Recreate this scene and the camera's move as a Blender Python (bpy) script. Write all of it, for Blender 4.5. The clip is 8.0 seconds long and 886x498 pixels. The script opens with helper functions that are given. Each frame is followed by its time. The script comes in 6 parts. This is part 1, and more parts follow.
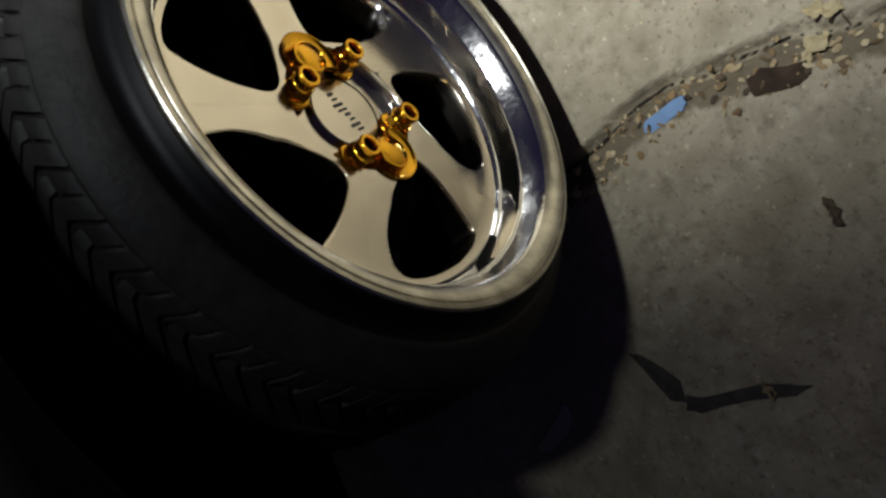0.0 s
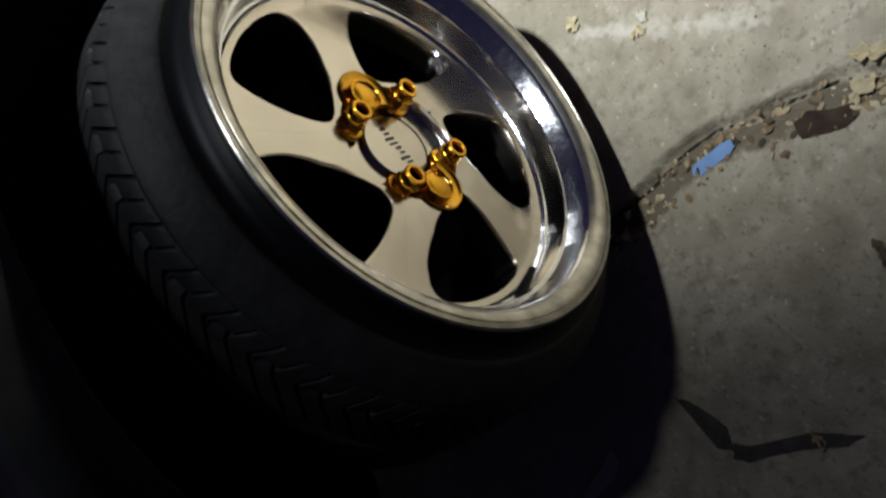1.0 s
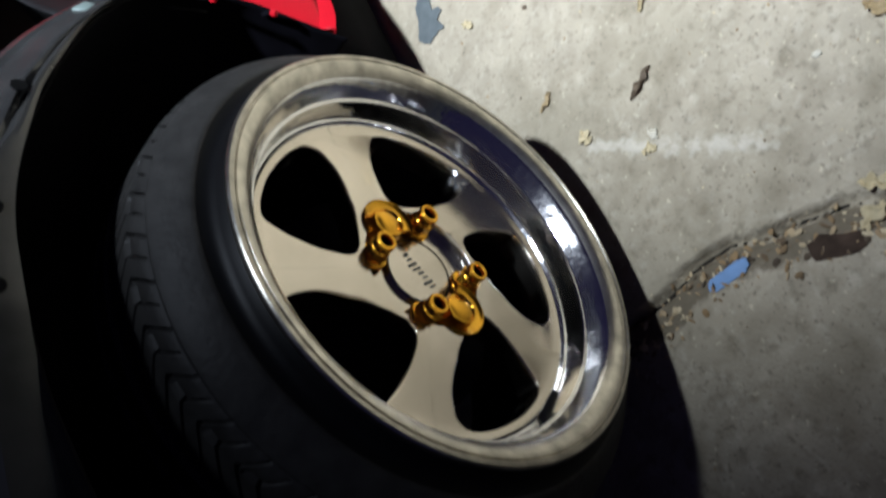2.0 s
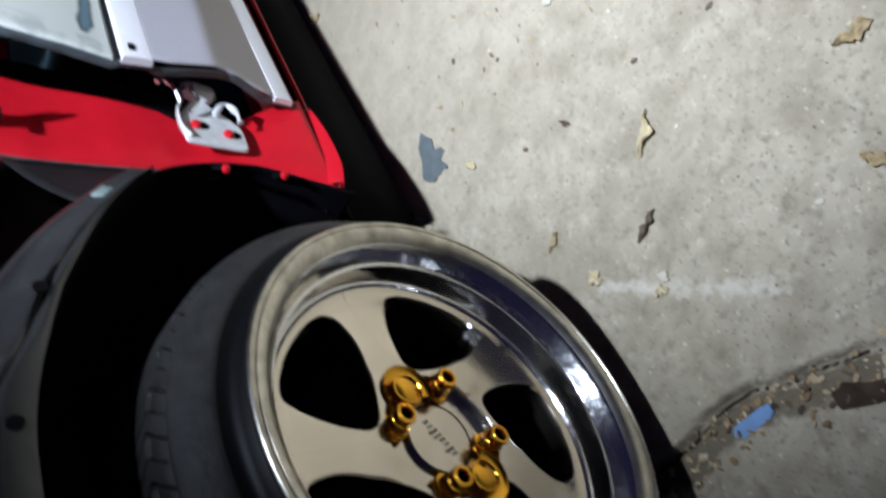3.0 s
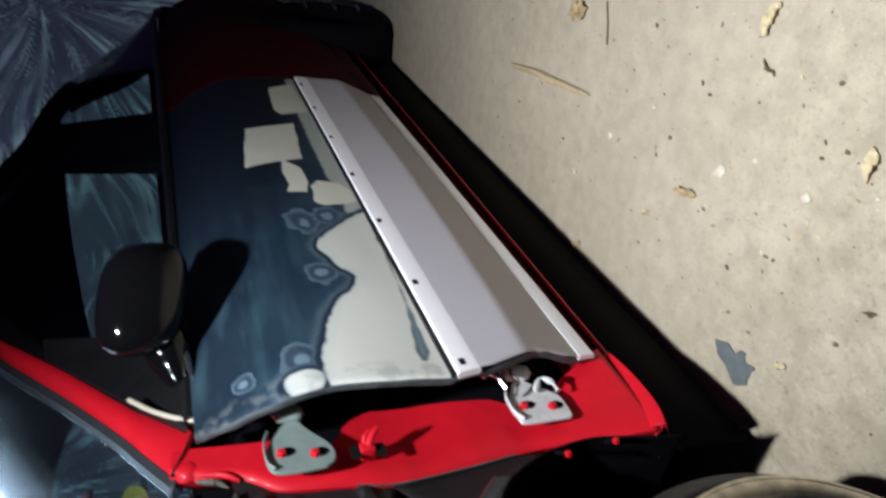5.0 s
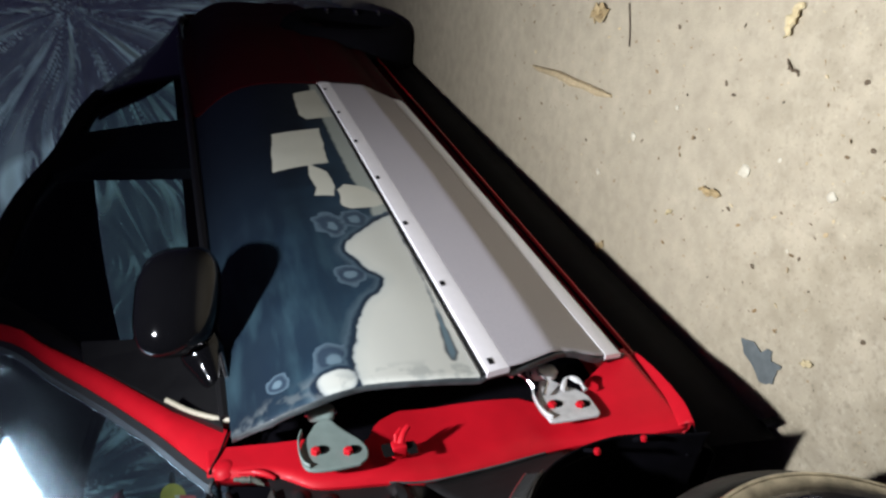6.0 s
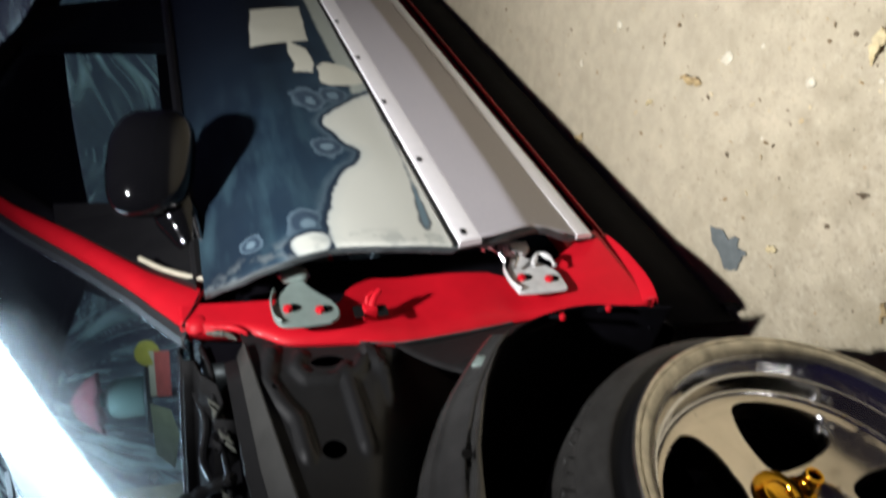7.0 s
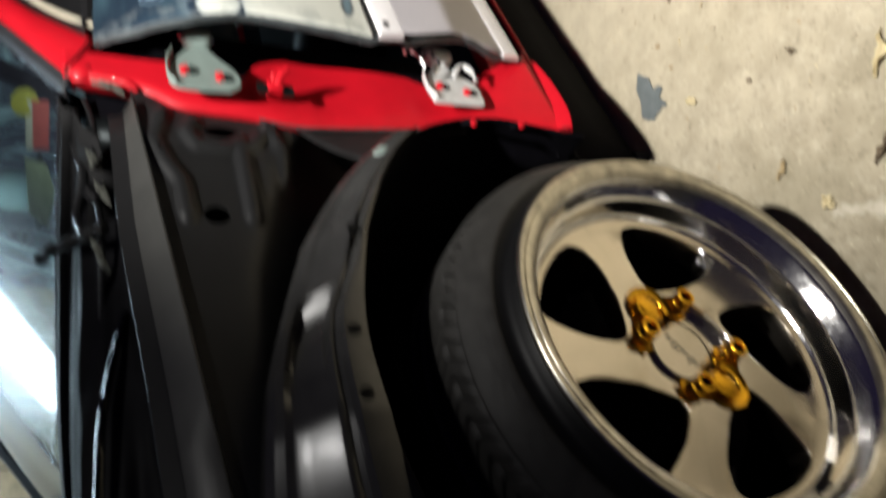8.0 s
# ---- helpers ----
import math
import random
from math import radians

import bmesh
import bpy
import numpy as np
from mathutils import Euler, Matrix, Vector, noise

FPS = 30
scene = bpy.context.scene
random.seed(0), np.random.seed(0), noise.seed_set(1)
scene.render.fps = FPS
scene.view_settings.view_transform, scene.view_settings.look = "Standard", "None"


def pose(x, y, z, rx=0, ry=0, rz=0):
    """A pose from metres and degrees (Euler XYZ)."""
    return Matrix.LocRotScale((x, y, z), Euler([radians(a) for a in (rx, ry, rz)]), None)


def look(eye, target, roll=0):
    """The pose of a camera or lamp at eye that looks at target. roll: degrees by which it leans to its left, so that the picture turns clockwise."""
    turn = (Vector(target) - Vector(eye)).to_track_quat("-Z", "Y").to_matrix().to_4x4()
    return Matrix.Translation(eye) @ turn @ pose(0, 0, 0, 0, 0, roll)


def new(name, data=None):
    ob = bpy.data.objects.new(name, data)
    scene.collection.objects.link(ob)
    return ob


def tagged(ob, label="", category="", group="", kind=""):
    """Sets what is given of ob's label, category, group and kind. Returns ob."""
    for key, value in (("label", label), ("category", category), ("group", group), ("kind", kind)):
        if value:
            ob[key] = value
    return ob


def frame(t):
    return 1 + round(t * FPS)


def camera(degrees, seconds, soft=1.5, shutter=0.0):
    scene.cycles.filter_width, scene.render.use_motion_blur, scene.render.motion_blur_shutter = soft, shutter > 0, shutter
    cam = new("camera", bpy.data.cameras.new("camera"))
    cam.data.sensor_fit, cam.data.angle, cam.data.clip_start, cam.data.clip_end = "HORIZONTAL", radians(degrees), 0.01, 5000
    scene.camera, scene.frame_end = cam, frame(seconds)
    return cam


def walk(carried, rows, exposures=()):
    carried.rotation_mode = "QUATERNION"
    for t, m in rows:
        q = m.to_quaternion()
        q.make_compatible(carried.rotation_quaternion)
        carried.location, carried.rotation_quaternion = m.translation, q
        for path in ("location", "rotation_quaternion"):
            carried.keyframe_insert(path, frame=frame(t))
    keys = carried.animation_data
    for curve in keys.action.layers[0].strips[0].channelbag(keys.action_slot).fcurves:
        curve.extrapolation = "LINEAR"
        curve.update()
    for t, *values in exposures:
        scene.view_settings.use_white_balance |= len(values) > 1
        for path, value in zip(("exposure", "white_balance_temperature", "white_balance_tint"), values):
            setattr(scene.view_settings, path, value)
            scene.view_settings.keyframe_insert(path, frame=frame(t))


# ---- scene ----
cam = camera(61.57, 8.0, soft=2.5, shutter=0.5)
PATH = [
    (0, (-0.2599, -0.3863, 0.7044), (0.0507, 0.2247, -0.0237), -96.78),
    (0.5, (-0.3107, -0.3890, 0.6926), (0.0799, 0.2350, 0.0157), -90.99),
    (1, (-0.3144, -0.4027, 0.6944), (0.1189, 0.2217, 0.0444), -89.17),
    (2.5, (-0.2306, -0.4607, 0.7248), (0.3074, 0.0838, 0.0814), -84.06),
    (3, (-0.2085, -0.4821, 0.7323), (0.3827, 0.0236, 0.1041), -83.20),
    (3.5, (-0.1952, -0.5247, 0.7743), (0.4542, 0.0265, 0.2503), -90.34),
    (4, (-0.1820, -0.5670, 0.7946), (0.5572, -0.0498, 0.3632), -89.30),
    (4.5, (-0.1757, -0.6072, 0.8231), (0.6143, -0.1133, 0.4597), -91.60),
    (5, (-0.1700, -0.6502, 0.8386), (0.6595, -0.1901, 0.5218), -93.52),
    (5.2, (-0.1732, -0.6630, 0.8521), (0.6670, -0.2147, 0.5473), -93.74),
    (6.3, (-0.1901, -0.6497, 0.8565), (0.6437, -0.1806, 0.5655), -93.95),
    (6.5, (-0.1993, -0.6358, 0.8549), (0.6243, -0.1529, 0.5575), -93.66),
    (7, (-0.2217, -0.6027, 0.8569), (0.5504, -0.0492, 0.5447), -93.67),
    (7.4, (-0.2237, -0.5761, 0.8495), (0.4943, 0.0329, 0.5125), -94.42),
    (7.5, (-0.2238, -0.5740, 0.8424), (0.4843, 0.0433, 0.4998), -94.24),
    (7.8, (-0.2320, -0.5390, 0.8350), (1.1230, 0.7150, 0.0660), -90.70),
    (8, (-0.2649, -0.5142, 0.8278), (0.3638, 0.1479, 0.4200), -89.04),
]
EXPOSURES = [(0.0, -0.25, 5750, 6), (0.5, -0.28, 5600, 7), (1.2, -0.22, 5350, 8), (2.5, -0.32, 5050, 10), (3.5, -0.62, 4950, 11), (4.5, -0.66, 5350, 12), (5.2, -0.67, 5600, 12), (6.5, -0.65, 5750, 12), (8.0, -0.36, 6250, 10)]
walk(cam, [(t, look(eye, target, roll)) for t, eye, target, roll in PATH], EXPOSURES)

# ---- world and lights ----
world = bpy.data.worlds.new("night")
scene.world = world
world.use_nodes = True
world.node_tree.nodes["Background"].inputs["Color"].default_value = (0.30, 0.23, 0.58, 1)
world.node_tree.nodes["Background"].inputs["Strength"].default_value = 0.046


def lamp(name, kind, energy, colour, m, **settings):
    data = bpy.data.lights.new(name, kind)
    data.energy, data.color = energy, colour
    if kind == "SPOT":
        data.shadow_soft_size, data.spot_size, data.spot_blend = settings["radius"], radians(settings["cone"]), 1.0
    ob = new(name, data)
    ob.matrix_world = m
    return ob


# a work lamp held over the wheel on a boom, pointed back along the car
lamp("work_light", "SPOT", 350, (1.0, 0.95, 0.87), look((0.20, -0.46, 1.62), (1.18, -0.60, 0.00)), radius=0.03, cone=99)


# ---- materials ----
def material(name, colour, rough=0.5, metal=0.0, spread=0.15, scale=30.0, bump=0.0, bump_scale=200.0, coat=0.0, second=None, patch=3.0, spec=0.5):
    """A surface with mottling at two scales, uneven gloss and fine relief."""
    m = bpy.data.materials.new(name)
    m.use_nodes = True
    t = m.node_tree
    b = t.nodes["Principled BSDF"]
    co = t.nodes.new("ShaderNodeTexCoord")

    def noise_at(sc, detail=4.0):
        n = t.nodes.new("ShaderNodeTexNoise")
        n.inputs["Scale"].default_value, n.inputs["Detail"].default_value = sc, detail
        t.links.new(co.outputs["Object"], n.inputs["Vector"])
        return n
    fine, broad = noise_at(scale), noise_at(patch, 6.0)
    ramp = t.nodes.new("ShaderNodeMix")
    ramp.data_type = "RGBA"
    low = second or tuple(c * (1 - 2 * spread) for c in colour)
    ramp.inputs["A"].default_value, ramp.inputs["B"].default_value = (*low, 1), (*colour, 1)
    add = t.nodes.new("ShaderNodeMath")
    add.operation = "MULTIPLY_ADD"
    add.inputs[1].default_value = 1.6
    t.links.new(fine.outputs["Fac"], add.inputs[0])
    sub = t.nodes.new("ShaderNodeMath")
    sub.operation, sub.inputs[1].default_value = "SUBTRACT", 0.75
    t.links.new(broad.outputs["Fac"], sub.inputs[0])
    t.links.new(sub.outputs[0], add.inputs[2])
    add.use_clamp = True
    t.links.new(add.outputs[0], ramp.inputs["Factor"])
    t.links.new(ramp.outputs["Result"], b.inputs["Base Color"])
    rr = t.nodes.new("ShaderNodeMapRange")
    rr.inputs["To Min"].default_value, rr.inputs["To Max"].default_value = rough * 0.75, min(1.0, rough * 1.3)
    t.links.new(broad.outputs["Fac"], rr.inputs["Value"])
    t.links.new(rr.outputs["Result"], b.inputs["Roughness"])
    b.inputs["Metallic"].default_value = metal
    b.inputs["Specular IOR Level"].default_value = spec
    b.inputs["Coat Weight"].default_value = coat
    b.inputs["Coat Roughness"].default_value = 0.06
    if bump:
        n2 = noise_at(bump_scale)
        bp = t.nodes.new("ShaderNodeBump")
        bp.inputs["Strength"].default_value, bp.inputs["Distance"].default_value = bump, 0.002
        t.links.new(n2.outputs["Fac"], bp.inputs["Height"])
        t.links.new(bp.outputs["Normal"], b.inputs["Normal"])
    return m


RED = material("red_paint", (0.50, 0.005, 0.014), 0.50, spread=0.10, coat=0.08, bump=0.05, bump_scale=90, spec=0.2)
# darker red for the tail, with the dimness there put into the colour
SHADED_DARK_RED = material("shaded_dark_red_paint", (0.030, 0.0006, 0.002), 0.6, spread=0.1, coat=0.0, spec=0.08)
CHASSIS = material("dark_grey_chassis_paint", (0.0115, 0.0117, 0.0122), 0.48, spread=0.18, coat=0.0, bump=0.12, bump_scale=120, spec=0.36)
APRON = material("glossy_grey_apron_paint", (0.046, 0.0455, 0.044), 0.25, spread=0.25, coat=0.05, bump=0.14, bump_scale=20)
SEAL = material("matt_black_rubber", (0.012, 0.012, 0.0125), 0.75, spread=0.3, scale=60, spec=0.2)
BLACK = material("black_plastic", (0.006, 0.006, 0.0065), 0.4, spread=0.2)
RAIL = material("dusty_grey_rail_paint", (0.058, 0.058, 0.054), 0.42, spread=0.2, coat=0.1, bump=0.12, bump_scale=120)
# near-black for recesses and unlit parts, their shade put into the colour
SHADE_BLACK = material("shade_black", (0.0042, 0.0038, 0.0060), 0.85, spread=0.3, spec=0.06)
GLOSS = material("glossy_black", (0.0025, 0.0025, 0.003), 0.08, spread=0.1, spec=0.3)
FILM = material("crumpled_black_film", (0.0085, 0.0085, 0.010), 0.55, spread=0.35, spec=0.12)
RUBBER = material("tyre_rubber", (0.036, 0.0345, 0.032), 0.6, spread=0.3, scale=60, bump=0.35, bump_scale=160, spec=0.28)
BEAD = material("bead_black_rubber", (0.004, 0.004, 0.0045), 0.5, spread=0.2, scale=60, spec=0.2)
CHROME = material("polished_lip", (0.86, 0.85, 0.83), 0.13, metal=1.0, spread=0.03, bump=1.0, bump_scale=30)
ALLOY = material("machined_alloy", (0.66, 0.60, 0.50), 0.14, metal=1.0, spread=0.05, bump=0.16, bump_scale=16)
machined = ALLOY.node_tree
turn_mark = machined.nodes.new("ShaderNodeTangent")
turn_mark.direction_type, turn_mark.axis = "RADIAL", "Z"
machined.links.new(turn_mark.outputs["Tangent"], machined.nodes["Principled BSDF"].inputs["Tangent"])
machined.nodes["Principled BSDF"].inputs["Anisotropic"].default_value = 0.5
machined.nodes["Principled BSDF"].inputs["Anisotropic Rotation"].default_value = 0.25
SCUFF = material("worn_lip_edge", (0.74, 0.70, 0.60), 0.30, metal=1.0, spread=0.32, scale=55, bump=0.1, bump_scale=300)
GOLD = material("gold_anodised", (0.80, 0.42, 0.025), 0.13, metal=1.0, spread=0.08)
PALE_HINGE = material("bare_hinge_steel", (0.62, 0.62, 0.61), 0.45, metal=0.0, spread=0.2, scale=60, bump=0.15)
HINGE = material("bare_hinge_primer", (0.19, 0.24, 0.22), 0.45, spread=0.12, scale=60, bump=0.1)
WHITE = material("white_strip", (0.80, 0.78, 0.80), 0.35, spread=0.04, scale=50)
CREAM = material("cream_rubber", (0.40, 0.37, 0.28), 0.5, spread=0.12, scale=70)
SILVER = material("silver_grey_paint", (0.44, 0.42, 0.45), 0.36, metal=0.0, spread=0.06, scale=300, coat=0.0, spec=0.25)
TRIM = material("grey_trim", (0.030, 0.032, 0.035), 0.4, spread=0.12)
STEEL = material("bright_metal", (0.62, 0.62, 0.63), 0.25, metal=1.0, spread=0.1)
HEM = material("worn_edge_paint", (0.075, 0.09, 0.095), 0.5, spread=0.4, scale=40, bump=0.1)
TAPE = material("dusty_tape", (0.10, 0.105, 0.085), 0.6, spread=0.35, scale=50, bump=0.3)
HOLE = material("dark_hole", (0.006, 0.006, 0.006), 0.9, spread=0.2, spec=0.1)


# ---- mesh helpers ----
def mesh_of(name, bm, mat, smooth=True, angle=40):
    me = bpy.data.meshes.new(name)
    bm.normal_update()
    bm.to_mesh(me)
    bm.free()
    me.materials.append(mat)
    if smooth:
        me.polygons.foreach_set("use_smooth", [True] * len(me.polygons))
        me.set_sharp_from_angle(angle=radians(angle))
    return me


def part(name, bm, mat, parent=None, label="", smooth=True, angle=40):
    ob = new(name, mesh_of(name, bm, mat, smooth, angle))
    if parent:
        ob.parent = parent
    if label:
        tagged(ob, label)
    return ob


def grid(rows, closed_u=False, closed_v=False, flip=False):
    """A sheet from rows of points."""
    bm = bmesh.new()
    vs = [[bm.verts.new(p) for p in r] for r in rows]
    n, k = len(vs), len(vs[0])
    for i in range(n if closed_u else n - 1):
        for j in range(k if closed_v else k - 1):
            f = [vs[i][j], vs[i][(j + 1) % k], vs[(i + 1) % n][(j + 1) % k], vs[(i + 1) % n][j]]
            bm.faces.new(f[::-1] if flip else f)
    return bm


def thick(ob, t, offset=-1.0):
    md = ob.modifiers.new("thickness", "SOLIDIFY")
    md.thickness, md.offset = t, offset
    return ob


def bevelled(ob, w, seg=2):
    md = ob.modifiers.new("edge", "BEVEL")
    md.width, md.segments, md.limit_method = w, seg, "ANGLE"
    return ob


def lathe(profile, steps=96, a0=0.0, a1=2 * math.pi):
    """profile: (radius, height) pairs turned about z."""
    full = abs(a1 - a0 - 2 * math.pi) < 1e-6
    rows = []
    for i in range(steps if full else steps + 1):
        a = a0 + (a1 - a0) * i / steps
        rows.append([(r * math.cos(a), r * math.sin(a), z) for r, z in profile])
    return grid(rows, closed_u=full)


def tube(points, radius, sides=10, cap=True):
    """A round bar along points; radius may be a list."""
    pts = [Vector(p) for p in points]
    rr = radius if isinstance(radius, (list, tuple)) else [radius] * len(pts)
    rows, up = [], Vector((0.13, 0.31, 0.94))
    for i, p in enumerate(pts):
        d = (pts[min(i + 1, len(pts) - 1)] - pts[max(i - 1, 0)]).normalized()
        s = d.cross(up).normalized()
        q = d.cross(s)
        rows.append([p + rr[i] * (math.cos(2 * math.pi * k / sides) * s + math.sin(2 * math.pi * k / sides) * q) for k in range(sides)])
    bm = grid(rows, closed_v=True)
    if cap:
        bm.verts.ensure_lookup_table()
        bm.faces.new(bm.verts[:sides])
        bm.faces.new(bm.verts[-sides:][::-1])
    bmesh.ops.recalc_face_normals(bm, faces=bm.faces)
    return bm


def slab(outline, depth, axis=(0, 0, 1)):
    """A plate from a closed outline of points, pushed by depth along axis."""
    bm = bmesh.new()
    f = bm.faces.new([bm.verts.new(p) for p in outline])
    g = bmesh.ops.extrude_face_region(bm, geom=[f])
    bmesh.ops.translate(bm, vec=Vector(axis) * depth, verts=[v for v in g["geom"] if isinstance(v, bmesh.types.BMVert)])
    bmesh.ops.recalc_face_normals(bm, faces=bm.faces)
    return bm


def box(lo, hi, bevel=0.0, seg=2):
    bm = bmesh.new()
    bmesh.ops.create_cube(bm, size=1)
    for v in bm.verts:
        v.co = [lo[k] + (hi[k] - lo[k]) * (v.co[k] + 0.5) for k in range(3)]
    if bevel:
        bmesh.ops.bevel(bm, geom=bm.edges[:], offset=bevel, segments=seg, affect="EDGES", profile=0.6)
    return bm


def spline(points, n):
    """n points along a smooth curve through points of any dimension."""
    p = np.array(points, float)
    k = np.arange(len(p))
    out = []
    for s in np.linspace(0, len(p) - 1, n):
        i = min(int(s), len(p) - 2)
        u = s - i
        a, b, c, d = p[max(i - 1, 0)], p[i], p[i + 1], p[min(i + 2, len(p) - 1)]
        out.append(0.5 * (2 * b + (c - a) * u + (2 * a - 5 * b + 4 * c - d) * u * u + (3 * b - a - 3 * c + d) * u ** 3))
    return np.array(out)


def round_off(points, n):
    return [tuple(p) for p in spline(list(points) + [points[0]], n)[:-1]]


def cut(ob, cutters):
    """Cuts openings out of a mesh and clears the cutters away."""
    for c in cutters:
        md = ob.modifiers.new("opening", "BOOLEAN")
        md.object, md.operation, md.solver = c, "DIFFERENCE", "EXACT"
    bpy.context.view_layer.update()
    me = bpy.data.meshes.new_from_object(ob.evaluated_get(bpy.context.evaluated_depsgraph_get()))
    ob.modifiers.clear()
    ob.data = me
    me.set_sharp_from_angle(angle=radians(35))
    for c in cutters:
        bpy.data.objects.remove(c)
    return ob


def cutter(centre, radius, depth=0.1, squash=1.0, sides=28):
    """A round or oval punch through a panel that faces y."""
    x, y, z = centre
    ring = [(x + radius * math.cos(2 * math.pi * k / sides), y - depth, z + radius * squash * math.sin(2 * math.pi * k / sides)) for k in range(sides)]
    return part("punch", slab(ring, 2 * depth, (0, 1, 0)), HOLE)



# ---- ground ----
def spread(lo, hi, step, far):
    """Even steps from lo to hi, then ever wider ones out to far."""
    mid = list(np.arange(lo, hi + step / 2, step))
    out, d = [], step
    while sum(out) < far:
        d *= 1.35
        out.append(d)
    low, high = [], []
    a, b = mid[0], mid[-1]
    for d in out:
        a, b = a - d, b + d
        low.append(a)
        high.append(b)
    return low[::-1] + mid + high


def near(p, line):
    best = 9.0
    for a, b in zip(line, line[1:]):
        a, b, q = Vector(a), Vector(b), Vector(p)
        u = max(0.0, min(1.0, (q - a).dot(b - a) / (b - a).length_squared))
        best = min(best, (q - a - u * (b - a)).length)
    return best


def joint_x(y):
    """The line of the broken slab joint."""
    base = 0.018 + 0.42 * min(0.0, y + 0.15) if y > -0.45 else 0.018 - 0.126 + 0.1 * (y + 0.45)
    return base + 0.010 * noise.noise(Vector((y * 14, 3.1, 0))) + 0.004 * noise.noise(Vector((y * 55, 1.7, 0)))


def ground_height(x, y):
    z = 0.0016 * noise.noise(Vector((x * 6, y * 6, 0))) + 0.0008 * noise.noise(Vector((x * 30, y * 30, 5))) - 0.0016
    d = x - joint_x(y)
    w = 0.040 + 0.012 * noise.noise(Vector((y * 9, 8.2, 0)))
    if -w < d < 0.006:
        deep = 0.013 * math.exp(-((d + 0.001) / 0.005) ** 2)
        z -= deep + 0.006 * max(0.0, min(1.0, (d + w) / 0.015)) + 0.003 * noise.noise(Vector((x * 120, y * 120, 1)))
    return z


gx = sorted(set(spread(-0.5, 1.5, 0.0125, 60)) | set(np.arange(-0.17, 0.05, 0.0024)))
gy = spread(-0.75, 0.30, 0.0100, 60)
verts = [(x, y, ground_height(x, y) if abs(x) < 4 and abs(y) < 3 else 0.0) for x in gx for y in gy]
dirt_value = []
for x in gx:
    for y in gy:
        d = x - joint_x(y)
        dirt_value.append(min((0.004 - d) / 0.01, (d + 0.042) / 0.01) if abs(x) < 1 and abs(y) < 2 else -1.0)
ny = len(gy)
crack_value = [0.0024 + 0.0016 * noise.noise(Vector((y * 30, 2.0, 0))) - abs(x - joint_x(y) + 0.001) if abs(x) < 1 and abs(y) < 2 else -1.0 for x in gx for y in gy]
scrape_value = [0.012 - near((x, y), [(0.224, -0.081), (0.129, -0.180), (0.067, -0.249)]) if abs(x) < 1 and abs(y) < 1 else -1.0 for x in gx for y in gy]
faces = [(i * ny + j, (i + 1) * ny + j, (i + 1) * ny + j + 1, i * ny + j + 1) for i in range(len(gx) - 1) for j in range(ny - 1)]
me = bpy.data.meshes.new("ground")
me.from_pydata(verts, [], faces)
me.polygons.foreach_set("use_smooth", [True] * len(faces))
layer = me.attributes.new("dirt", "FLOAT", "POINT")
layer.data.foreach_set("value", np.array(dirt_value, dtype=np.float32))
me.attributes.new("crack", "FLOAT", "POINT").data.foreach_set("value", np.array(crack_value, dtype=np.float32))
me.attributes.new("scrape", "FLOAT", "POINT").data.foreach_set("value", np.array(scrape_value, dtype=np.float32))


